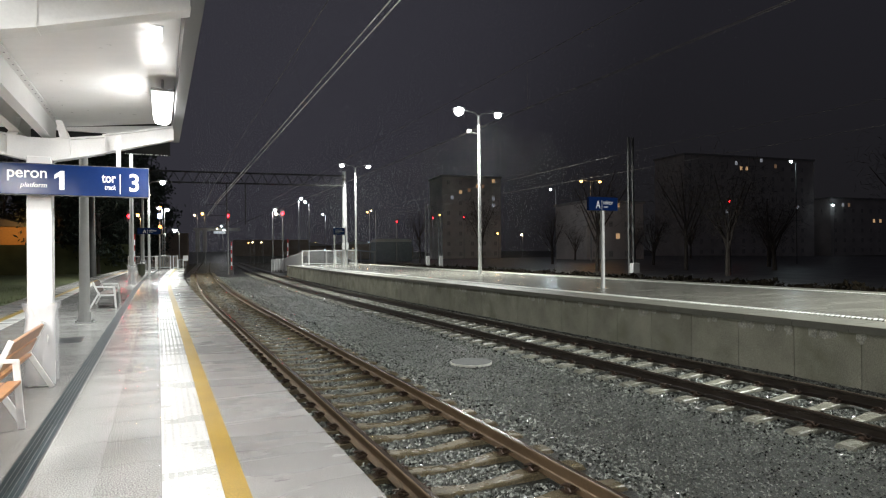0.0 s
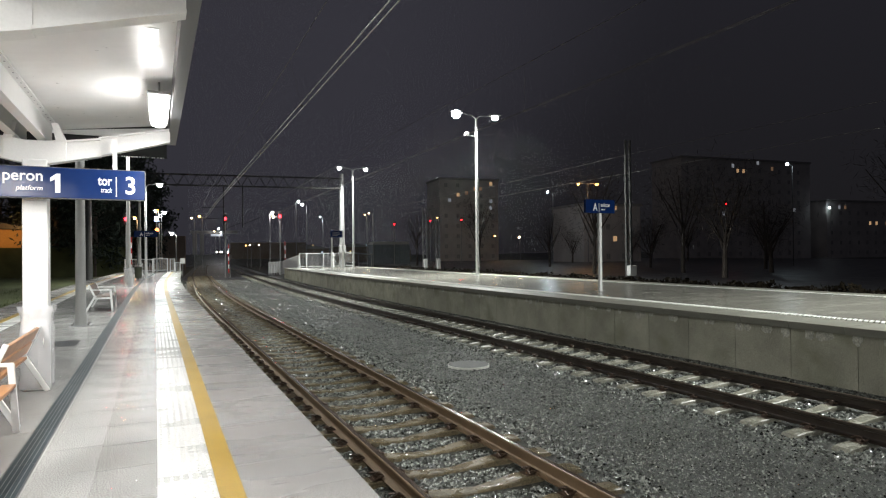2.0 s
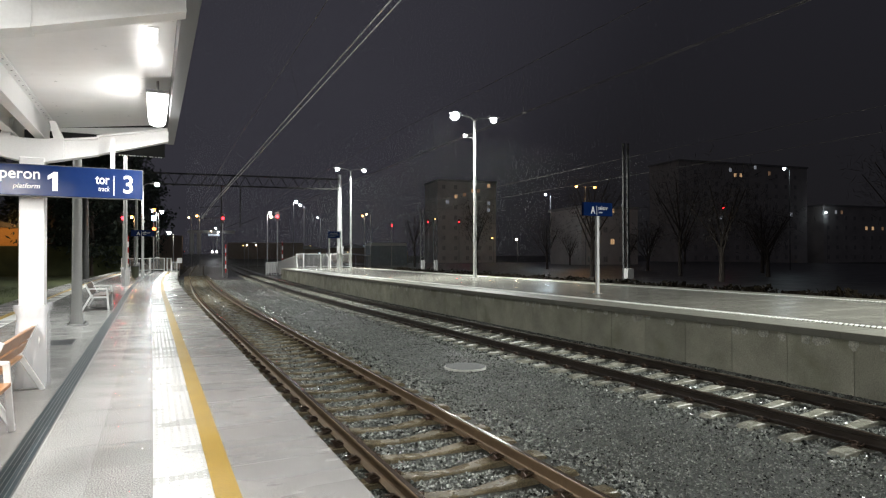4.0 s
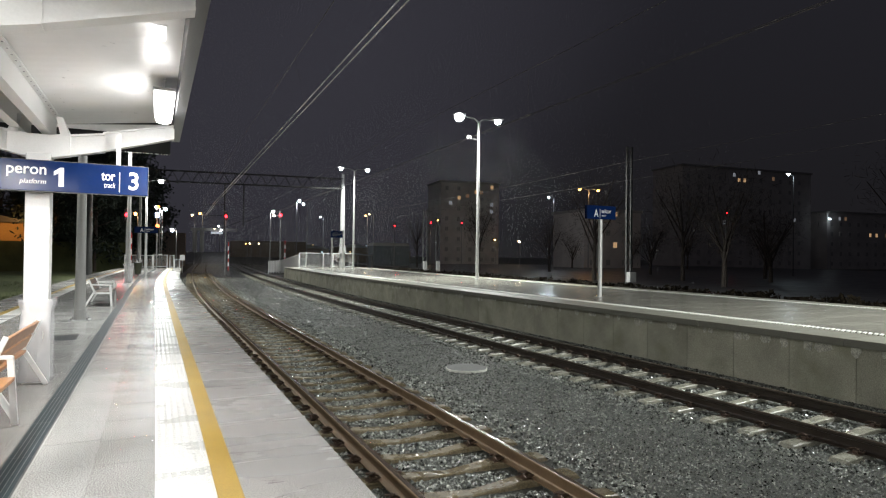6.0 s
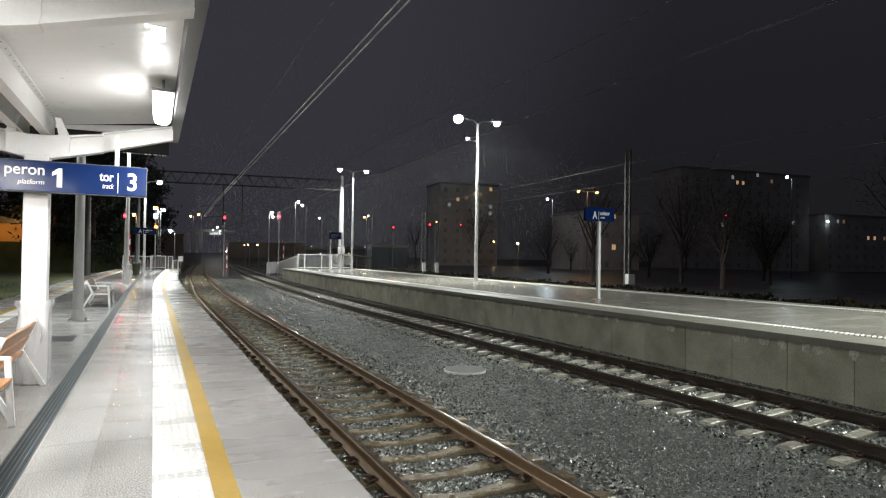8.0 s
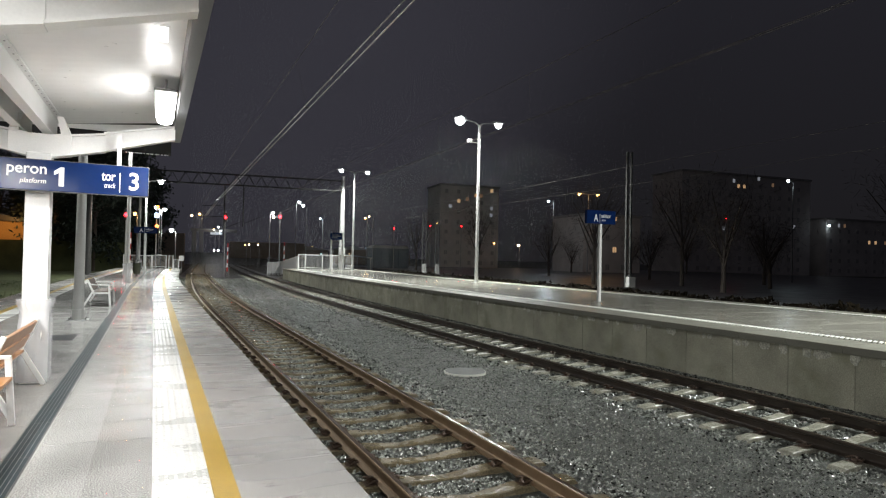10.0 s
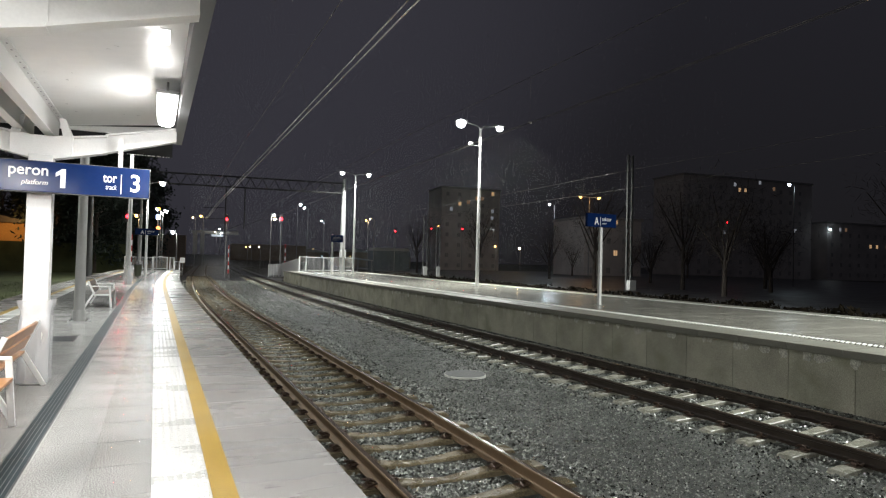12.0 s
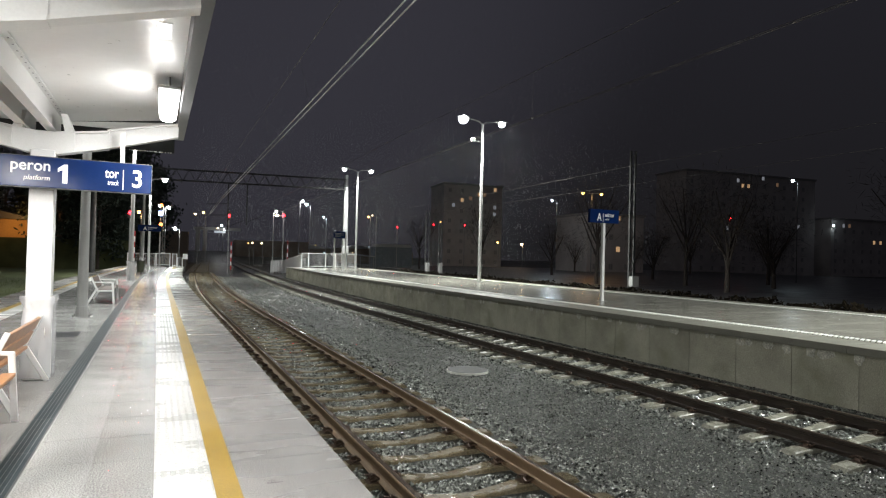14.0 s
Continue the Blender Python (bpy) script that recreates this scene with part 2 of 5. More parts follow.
# ---- mesh tools ----
class Shape:
    def __init__(self):
        self.v, self.f = [], []

    def add(self, verts, faces):
        k = len(self.v)
        self.v += [tuple(p) for p in verts]
        self.f += [tuple(i + k for i in f) for f in faces]
        return self

    def box(self, lo, hi, m=None):
        (a, b, c), (d, e, g) = lo, hi
        vs = [Vector(p) for p in ((a, b, c), (d, b, c), (d, e, c), (a, e, c), (a, b, g), (d, b, g), (d, e, g), (a, e, g))]
        if m:
            vs = [m @ p for p in vs]
        return self.add(vs, ((0, 3, 2, 1), (4, 5, 6, 7), (0, 1, 5, 4), (1, 2, 6, 5), (2, 3, 7, 6), (3, 0, 4, 7)))

    def tube(self, p, q, r0, r1=None, n=12):
        r1 = r0 if r1 is None else r1
        p, q = Vector(p), Vector(q)
        t = (q - p).to_track_quat("Z", "Y").to_matrix()
        ring = [t @ Vector((math.cos(2 * math.pi * i / n), math.sin(2 * math.pi * i / n), 0)) for i in range(n)]
        vs = [p + r0 * d for d in ring] + [q + r1 * d for d in ring]
        fs = [(i, (i + 1) % n, n + (i + 1) % n, n + i) for i in range(n)] + [tuple(range(n))[::-1], tuple(range(n, 2 * n))]
        return self.add(vs, fs)

    def beam(self, p, q, w, h):
        """A square bar from p to q: w across, h high."""
        p, q = Vector(p), Vector(q)
        t = (q - p).to_track_quat("Z", "Y").to_matrix()
        side = t @ Vector((1, 0, 0))
        if abs((q - p).normalized().z) < 0.95:
            side = (q - p).cross(Vector((0, 0, 1))).normalized()
        up = side.cross(q - p).normalized()
        vs = []
        for c in (p, q):
            vs += [c + side * sx * w / 2 + up * sz * h / 2 for sx, sz in ((-1, -1), (1, -1), (1, 1), (-1, 1))]
        return self.add(vs, ((0, 1, 2, 3), (7, 6, 5, 4), (0, 4, 5, 1), (1, 5, 6, 2), (2, 6, 7, 3), (3, 7, 4, 0)))

    def prism(self, outline, a, b, m=None):
        """An outline in the xz plane drawn out along y from a to b."""
        n = len(outline)
        vs = [Vector((x, a, z)) for x, z in outline] + [Vector((x, b, z)) for x, z in outline]
        if m:
            vs = [m @ p for p in vs]
        fs = [(i, n + i, n + (i + 1) % n, (i + 1) % n) for i in range(n)] + [tuple(range(n)), tuple(range(n, 2 * n))[::-1]]
        return self.add(vs, fs)

    def sweep(self, outline, y0, y1, step):
        """An outline of (offset from track one, height) carried along the line of track one."""
        n = len(outline)
        k = max(1, round((y1 - y0) / step))
        ys = [y0 + (y1 - y0) * i / k for i in range(k + 1)]
        vs = [(line(y) + o, y, z) for y in ys for o, z in outline]
        fs = [(j * n + i, (j + 1) * n + i, (j + 1) * n + (i + 1) % n, j * n + (i + 1) % n) for j in range(k) for i in range(n)]
        fs += [tuple(range(n)), tuple(range(k * n, k * n + n))[::-1]]
        return self.add(vs, fs)

    def mesh(self, name, *mats):
        me = bpy.data.meshes.new(name)
        me.from_pydata(self.v, [], self.f)
        for m in mats:
            me.materials.append(m)
        bm = bmesh.new()
        bm.from_mesh(me)
        bmesh.ops.recalc_face_normals(bm, faces=bm.faces)
        bm.to_mesh(me)
        bm.free()
        me.update()
        return me


def part(name, shape, mat, parent=None, label="", bevel=0.0, smooth=False):
    ob = new(name, shape.mesh(name, mat) if isinstance(shape, Shape) else shape)
    if parent:
        ob.parent = parent
    if label:
        ob["label"] = label
    if bevel:
        mod = ob.modifiers.new("bevel", "BEVEL")
        mod.width, mod.segments, mod.limit_method = bevel, 2, "ANGLE"
    if smooth:
        ob.data.shade_smooth()
        ob.data.set_sharp_from_angle(angle=radians(40))
    return ob


def thing(name, m, label, category, group="", kind=""):
    ob = new(name)
    ob.empty_display_size = 0.2
    ob.matrix_world = m
    return tagged(ob, label, category, group, kind)


def lettering(text, width, height, mat, parent, m, name="lettering", shear=0.0, bold=0.0):
    """Words cut from thin film, as wide and as high as given, from the lower left corner of m."""
    size = height
    cu = bpy.data.curves.new(name, "FONT")
    cu.body, cu.size, cu.shear, cu.offset, cu.extrude = text, size, shear, bold, 0.002
    tmp = bpy.data.objects.new(name, cu)
    scene.collection.objects.link(tmp)
    bpy.context.view_layer.update()
    me = bpy.data.meshes.new_from_object(tmp.evaluated_get(bpy.context.evaluated_depsgraph_get()))
    bpy.data.objects.remove(tmp)
    xs, ys = [v.co.x for v in me.vertices], [v.co.y for v in me.vertices]
    me.transform(Matrix.Diagonal((width / (max(xs) - min(xs)), height / (max(ys) - min(ys)), 1, 1)) @ Matrix.Translation((-min(xs), -min(ys), 0)))
    me.materials.clear()
    me.materials.append(mat)
    ob = new(name, me)
    ob.parent = parent
    ob.matrix_local = m
    return ob


# ---- the line of track one ----
LINE_Y = (-60, -25, 0, 5, 10, 15, 20, 25, 30, 35, 40, 50, 60, 75, 90, 110, 140, 180)
LINE_X = (9.9, 5.85, 2.95, 2.36, 1.76, 1.15, 0.55, -0.06, -0.64, -1.18, -1.67, -2.5, -3.25, -4.3, -5.05, -6.0, -7.3, -8.6)


def line(y):
    """Where the middle of track one lies, at y."""
    i = max(0, min(len(LINE_Y) - 2, int(np.searchsorted(LINE_Y, y)) - 1))

    def slope(j):
        a, b = max(0, j - 1), min(len(LINE_Y) - 1, j + 1)
        return (LINE_X[b] - LINE_X[a]) / (LINE_Y[b] - LINE_Y[a])
    h = LINE_Y[i + 1] - LINE_Y[i]
    t = min(1.0, max(0.0, (y - LINE_Y[i]) / h))
    return ((2 * t ** 3 - 3 * t ** 2 + 1) * LINE_X[i] + (t ** 3 - 2 * t ** 2 + t) * h * slope(i)
            + (3 * t ** 2 - 2 * t ** 3) * LINE_X[i + 1] + (t ** 3 - t ** 2) * h * slope(i + 1))


def turn(y):
    """The heading of the line at y, in degrees about z."""
    return math.degrees(math.atan2(line(y - 0.5) - line(y + 0.5), 1.0))


def spot(y, off, z=0.0, extra=0.0):
    return pose(line(y) + off, y, z, 0, 0, turn(y) + extra)


RAIL = -0.70            # top of the rails
BED = -0.935            # top of the ballast
TRACK_2 = 5.7
EDGE_1, EDGE_LEFT = -1.72, -7.08
EDGE_2, Z2 = 7.75, 0.15
END_1, END_2 = 62.0, 63.0

# ---- ground ----
g = Shape()
g.add([(-900, -300, -1.06), (900, -300, -1.06), (900, 1500, -1.06), (-900, 1500, -1.06)], [(0, 1, 2, 3)])
tagged(part("ground", g, SOIL), "dark wet bare ground round the railway station", "ground", kind="structure")
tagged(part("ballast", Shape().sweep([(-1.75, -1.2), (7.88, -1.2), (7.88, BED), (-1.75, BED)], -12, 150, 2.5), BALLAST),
       "wet crushed stone ballast bed between the platforms, darkened for shade between stones", "ballast", kind="structure")

# ---- platforms ----
tagged(part("platform_1", Shape().sweep([(EDGE_LEFT + .12, -1.2), (EDGE_1 - .12, -1.2), (EDGE_1 - .12, -.05), (EDGE_LEFT + .12, -.05)], -12, END_1, 2), WALL),
       "narrow island platform of grey concrete, wet with rain", "platform", kind="structure")
tagged(part("platform_2", Shape().sweep([(EDGE_2 + .14, -1.2), (16.3, -1.2), (16.3, Z2 - .05), (EDGE_2 + .14, Z2 - .05)], -12, END_2, 2), WALL),
       "wide island platform with a concrete front wall, wet with rain", "platform", kind="structure")
P1 = bpy.data.objects["platform_1"]
P2 = bpy.data.objects["platform_2"]

# ---- tracks ----
PALE_RING = material("pale_concrete_ring", (0.62, 0.62, 0.57), 0.5, vary=0.2, size=8, grain=60, bump=0.1)
BALLAST_LID = material("grey_cast_iron", (0.06, 0.063, 0.058), 0.6, vary=0.25, size=8, grain=60, bump=0.4)
def rail_outline(o):
    side = [(0.075, -0.172), (0.075, -0.160), (0.02, -0.142), (0.0085, -0.128), (0.0085, -0.05), (0.036, -0.038), (0.036, -0.008), (0.028, 0.0)]
    return [(o + x, RAIL + z) for x, z in side] + [(o - x, RAIL + z) for x, z in reversed(side)]


def sleeper_mesh(mat):
    s = Shape()
    stations = [(-1.28, -.05), (-1.24, -.012), (-1.05, 0), (-.5, 0), (-.32, -.02), (0, -.045), (.32, -.02), (.5, 0), (1.05, 0), (1.24, -.012), (1.28, -.05)]
    vs, fs = [], []
    for x, top in stations:
        w = .13 - .03 * (1 - min(1, abs(x) / .6))
        vs += [(x, -w, -.2), (x, -w + .025, top - .012), (x, -w + .04, top), (x, w - .04, top), (x, w - .025, top - .012), (x, w, -.2)]
    for i in range(len(stations) - 1):
        fs += [(6 * i + j, 6 * i + 6 + j, 6 * i + 7 + j, 6 * i + 1 + j) for j in range(5)]
    k = 6 * (len(stations) - 1)
    fs += [(0, 1, 2, 3, 4, 5), tuple(k + j for j in (5, 4, 3, 2, 1, 0))]
    return s.add(vs, fs).mesh("sleeper", mat)


def clip_mesh():
    """A coiled spring clip on its cast shoulder, with a pad under it."""
    s = Shape()
    for k in (-1, 1):
        way = [(.045, .012 * k, .022), (-.02, .022 * k, .05), (-.075, .05 * k, .045), (-.06, .085 * k, .02), (.0, .082 * k, .032), (.042, .06 * k, .026)]
        for p, q in zip(way, way[1:]):
            s.tube(p, q, .0105, n=6)
    s.tube((-.02, -.024, .05), (-.02, .024, .05), .0105, n=6)
    s.prism([(-.06, -.02), (.012, -.02), (.0, .03), (-.045, .034)], -.032, .032)
    s.box((-.09, -.075, -.022), (.03, .075, -.006))
    return s.mesh("rail_clip", CLIP)


def make_tracks():
    clip = clip_mesh()
    for o in (0.0, TRACK_2):
        sleeper = sleeper_mesh(SLEEPER if o == 0 else FAR_SLEEPER)
        t = tagged(new("railway_track"), "railway track with rusty rails on wet concrete sleepers", "railway track", "station tracks", "structure")
        for s in (-.7535, .7535):
            rail = part("rail", Shape().sweep(rail_outline(o + s), -10, 150, 1), RAIL_SIDE if o == 0 else RAIL_SHADED, t, "rusty brown steel rail" if o == 0 else "dark brown steel rail, darkened further for shade")
            part("running_surface", Shape().sweep([(o + s - .027, RAIL), (o + s + .027, RAIL), (o + s + .024, RAIL + .003), (o + s - .024, RAIL + .003)], -10, 150, 1),
                 RAIL_TOP, rail, "polished wet top of the rail")
        y0 = (5.03 if o == 0 else 4.75) - 0.62 * 22
        for i in range(134):
            y = y0 + .62 * i
            ob = new("sleeper", sleeper)
            ob.parent = t
            ob.matrix_local = spot(y, o, RAIL - .172) @ pose(random.uniform(-.015, .015), random.uniform(-.01, .01), random.uniform(-.006, .004), 0, 0, random.uniform(-.5, .5))
            if 18 < i < 50:
                for x, a in ((-.7535 - .1, 0), (-.7535 + .1, 180), (.7535 - .1, 0), (.7535 + .1, 180)):
                    c = new("rail_clip", clip)
                    c.parent = ob
                    c.matrix_local = pose(x, 0, .012, 0, 0, a)


make_tracks()


def make_stones():
    rng = np.random.default_rng(4)
    octa = np.array([(1, 0, 0), (0, 1, 0), (-1, 0, 0), (0, -1, 0), (0, 0, 1), (0, 0, -1)], float)
    tri = np.array([(0, 1, 4), (1, 2, 4), (2, 3, 4), (3, 0, 4), (1, 0, 5), (2, 1, 5), (3, 2, 5), (0, 3, 5)])
    table = np.arange(0, 80, .25)
    middle = np.array([line(y) for y in table])
    vs = []
    for y0, y1, count, size in ((-10, 2.6, 14000, .024), (2.6, 7, 36000, .018), (7, 12, 34000, .020), (12, 20, 38000, .021), (20, 34, 30000, .024), (34, 62, 22000, .030)):
        ys, os = rng.uniform(y0, y1, count), rng.uniform(-1.6, 7.75, count)
        r = size * rng.uniform(.55, 1.6, count)
        r[(os > 1.8) & (os < 4.1)] *= .6          # finer stone between the tracks
        z = BED + rng.uniform(-.2, .75, count) * r
        keep = np.ones(count, bool)
        for o in (0.0, TRACK_2):
            keep &= np.abs(np.abs(os - o) - .7535) > .075
            phase = ((ys - (5.03 if o == 0 else 4.75)) / .62) % 1.0
            keep &= ~((np.abs(os - o) < 1.3) & ((phase < .23) | (phase > .77)))
        ys, os, r, z = ys[keep], os[keep], r[keep], z[keep]
        n = len(ys)
        q = octa[None] * rng.uniform(.6, 1.25, (n, 6, 1)) + rng.normal(0, .2, (n, 6, 3))
        a = rng.uniform(0, 6.283, (n, 1))
        x = q[..., 0] * np.cos(a) - q[..., 1] * np.sin(a)
        y = q[..., 0] * np.sin(a) + q[..., 1] * np.cos(a)
        r1 = r[:, None]
        vs.append(np.stack([x * r1 + (np.interp(ys, table, middle) + os)[:, None], y * r1 + ys[:, None], q[..., 2] * r1 * .8 + z[:, None]], -1).reshape(-1, 3))
    vs = np.concatenate(vs)
    k = len(vs) // 6
    fs = (tri[None] + 6 * np.arange(k)[:, None, None]).reshape(-1, 3)
    me = bpy.data.meshes.new("ballast_stones")
    me.from_pydata(vs.tolist(), [], fs.tolist())
    me.materials.append(STONE)
    tagged(new("ballast_stones", me), "loose wet grey crushed stones of the ballast", "ballast stones", kind="stuff")


make_stones()

m = thing("manhole_cover", pose(4.62, 11.87, BED + .02, 0, 0, 10), "round grey manhole cover with a pale rim lying in the gravel", "manhole cover")
part("rim", Shape().tube((0, 0, -.1), (0, 0, .028), .442, n=40), PALE_RING, m, "pale concrete ring", bevel=.008)
part("lid", Shape().tube((0, 0, .02), (0, 0, .031), .428, n=40), BALLAST_LID, m, "dark grey lid", bevel=.003)

# ---- canopy ----
BLACK_STEEL = material("black_coated_steel", (0.012, 0.012, 0.014), 0.5, vary=0.2, bump=0.02)
POST_OFF = -4.17


def roof_under(o):
    return 3.12 + .10 * abs(o - POST_OFF)


def make_canopy():
    c = thing("platform_canopy", spot(0, POST_OFF), "white steel butterfly canopy over the platform, lit from below", "canopy")
    inv = c.matrix_world.inverted()

    def put(name, shape, mat, parent=None, label="", bevel=0.0):
        ob = part(name, shape, mat, parent or c, label, bevel)
        if parent is None:
            ob.matrix_parent_inverse = inv
        return ob
    lo, hi = -5.57, -2.79
    # ribbed sheet
    s = Shape()
    ys = np.arange(-9, 8.92, .045)
    n = 0
    for i, y in enumerate(ys):
        dz = (0.0, .0012, .0012, 0.0)[i % 4]
        row = [(line(y) + o, y, roof_under(o) + dz) for o in (lo, POST_OFF, hi)]
        s.v += row
        if i:
            s.f += [(3 * i - 3, 3 * i, 3 * i + 1, 3 * i - 2), (3 * i - 2, 3 * i + 1, 3 * i + 2, 3 * i - 1)]
    put("ceiling_sheet", s, CEILING, label="glossy white ribbed metal sheet")
    put("roof_deck", Shape().sweep([(lo - .05, roof_under(lo) + .03), (POST_OFF, 3.15), (hi + .05, roof_under(hi) + .03), (hi + .05, 3.5), (POST_OFF, 3.4), (lo - .05, 3.5)], -9, 8.9, 1), FASCIA)
    for o in (hi, lo - .10):
        put("eave_fascia", Shape().sweep([(o, 3.0), (o + .10, 3.0), (o + .10, 3.55), (o, 3.55)], -9, 8.95, 1), FASCIA, label="dark grey folded steel fascia")
    end = Shape()
    end.prism([(-1.36, 2.84), (1.36, 2.84), (1.36, 3.30), (0, 3.16), (-1.36, 3.30)], -.02, .02, spot(8.97, POST_OFF))
    put("end_fascia", end, BLACK_STEEL, label="dark end board with rain drops on its lower edge")
    end2 = Shape().prism([(-1.33, 3.08), (1.33, 3.08), (1.33, 3.24), (0, 3.11), (-1.33, 3.24)], -.02, .02, spot(8.86, POST_OFF))
    put("end_angle", end2, WHITE_STEEL)
    for y in (7.86, 3.58, -0.7, -4.98):
        m = spot(y, POST_OFF)
        post = put("post", Shape().box((-.12, -.1, 0), (.12, .1, 2.58), m), WHITE_STEEL, label="square white steel column", bevel=.012)
        plate = put("arm", Shape().prism([(-.95, 2.74), (-.12, 2.54), (.12, 2.54), (.64, 2.657), (.64, 2.862), (.1, 2.79), (-.1, 2.79), (-.95, 2.93)], -.03, .03, m), WHITE_STEEL, label="tapered white roof arm")
        put("arm_block", Shape().prism([(-.3, 2.578), (-.12, 2.536), (.12, 2.536), (.3, 2.574), (.3, 2.825), (.1, 2.794), (-.1, 2.794), (-.3, 2.828)], -.078, .078, m), WHITE_STEEL, label="welded box over the column", bevel=.006)
        for x0, z0, x1, z1 in ((-.95, 2.74, -.29, 2.581), (.29, 2.578, .64, 2.657), (-.95, 2.91, -.29, 2.806), (.29, 2.797, .64, 2.847)):
            put("flange", Shape().prism([(x0, z0 - .004), (x1, z1 - .004), (x1, z1 + .018), (x0, z0 + .018)], -.075, .075, m), WHITE_STEEL, label="flange of the roof arm")
        for k in (-1, 1):
            a, b = .62 * k, 1.38 * k
            low, top = 2.655, 2.86
            put("arm_tip", Shape().prism([(a, low + .02), (b, low + .235), (b, top + .16), (a, top)], -.02, .02, m), WHITE_STEEL)
            put("flange", Shape().prism([(a, low), (b, low + .215), (b, low + .235), (a, low + .02)], -.06, .06, m), WHITE_STEEL)
            put("flange", Shape().prism([(a, top), (b, top + .16), (b, top + .18), (a, top + .02)], -.06, .06, m), WHITE_STEEL)
            put("bracket", Shape().prism([(.2 * k, 2.8), (.3 * k, 2.8), (.22 * k, 3.0), (.16 * k, 3.0)], -.09, .09, m), WHITE_STEEL)
    for o in (POST_OFF - .22, POST_OFF + .05):
        z = roof_under(o)
        put("purlin", Shape().sweep([(o - .05, z - .30), (o + .05, z - .30), (o + .05, z - .285), (o + .008, z - .285), (o + .008, z - .02), (o + .07, z - .02),
                                     (o + .07, z - .004), (o - .07, z - .004), (o - .07, z - .02), (o - .008, z - .02), (o - .008, z - .285), (o - .05, z - .285)], -9, 8.6, 1),
            WHITE_STEEL, label="white purlin with riveted flange")
    rivets = Shape()
    for i in range(70):
        y = 8.2 - .17 * i
        o = POST_OFF + .05 + .045
        rivets.tube((line(y) + o, y, roof_under(o) - .03), (line(y) + o, y, roof_under(o) - .018), .008, n=6)
    put("rivets", rivets, GREY_STEEL)["kind"] = "stuff"
    drops = Shape()
    for i in range(110):
        x = -1.3 + 2.62 * random.random() ** .8
        mm = spot(8.93, POST_OFF)
        r = random.uniform(.007, .015)
        drops.tube(mm @ Vector((x, 0, 2.83)), mm @ Vector((x, 0, 2.843)), r * .4, r, n=7)
    put("rain_drops", drops, SIGN_WHITE)["kind"] = "stuff"


make_canopy()


def canopy_lamp(y, o, watts):
    top = roof_under(o) - .10
    l = thing("canopy_lamp", spot(y, o, top), "white box lamp with a glowing cover under the canopy roof", "lamp", "canopy lamps")
    part("housing", Shape().box((-.108, -.375, -.05), (.108, .375, -.018)), GREY_STEEL, l, "grey steel tray", bevel=.008)
    for k in (-.25, .25):
        part("stem", Shape().tube((0, k, -.006), (0, k, .10), .012, n=8), GREY_STEEL, l, "short hanging stem")
    n = 12
    prof = [(.095 * math.copysign(abs(math.cos(math.pi * i / n)) ** .5, math.cos(math.pi * i / n)), -.05 - .20 * math.sin(math.pi * i / n) ** .7) for i in range(n + 1)]
    part("diffuser", Shape().prism(prof, -.355, .355), TUBE_GLOW, l, "glowing white plastic cover", bevel=.03, smooth=True)
    x, z = line(y) + o, top - .27
    area_light("canopy_light", (x, y, z), (x, y + .001, 0), .18, .68, watts, (1, .99, .965))
    if o > -4 or y < 5:
        bulb("canopy_bulb", (x, y, z), 30 if y > 5 else watts * .18, (1, .985, .95), .09)


canopy_lamp(6.9, -2.91, 62)
for y in (1.3, -5.0):
    canopy_lamp(y, -2.91, 122)
for y in (5.2, 1.3, -5.0):
    canopy_lamp(y, -5.42, 130 if y > 3 else 325)
# a reflection in the glossy ceiling, built as a small glowing plate
c = thing("ceiling_light", pose(-.64, 5.25, roof_under(-2.96) - .001, 0, 0, turn(5)), "glowing patch standing in for a lamp's reflection in the ceiling", "lamp")
part("lens", Shape().box((-.05, -.18, -.006), (.05, .18, .004)), REFLECTION_GLOW, c, bevel=.01)
part("rim", Shape().box((-.06, -.19, -.003), (.06, .19, .002)), WHITE_STEEL, c)


# ---- signs ----
def platform_sign():
    m = pose(0, 7.72, 0, 0, 0, turn(7.7))
    right = -1.03
    w, h = 2.35, .335
    s = thing("platform_sign", pose(right, 7.76, 2.135, 0, 0, turn(7.7)), "long blue platform sign with white lettering, hung from the canopy", "sign")
    part("board", Shape().box((-w, -.05, 0), (0, .05, h)), BLUE, s, bevel=.008)
    part("edge_frame", Shape().box((-w - .006, -.045, -.006), (.006, .045, h + .006)), DARK_STEEL, s)
    part("hanger", Shape().box((-.33, -.015, h), (-.285, .015, h + .36)), WHITE_STEEL, s, "white flat steel hanger")
    part("hanger", Shape().box((-1.95, -.015, h), (-1.9, .015, h + .36)), WHITE_STEEL, s, "white flat steel hanger")

    def write(text, x0, x1, z0, z1, shear=0.0, bold=0.0):
        lettering(text, x1 - x0, z1 - z0, SIGN_WHITE, s, Matrix.Translation((x0, -.0525, z0)) @ pose(0, 0, 0, 90, 0, 0), shear=shear, bold=bold)
    write("peron", -1.36, -1.0, .142, .262, bold=.0015)
    write("platform", -1.245, -1.0, .062, .132, shear=.2)
    one = Shape().prism([(-.885, .058), (-.885, .205), (-.93, .178), (-.93, .222), (-.872, .268), (-.836, .268), (-.836, .058)], -.054, -.05)
    part("lettering", one, SIGN_WHITE, s)
    write("tor", -.476, -.336, .155, .245, bold=.0015)
    write("track", -.446, -.334, .075, .131, shear=.2)
    part("divider", Shape().box((-.296, -.054, .03), (-.288, -.05, .255)), SIGN_WHITE, s, "thin white bar")
    write("3", -.198, -.10, .06, .265, bold=.003)


platform_sign()


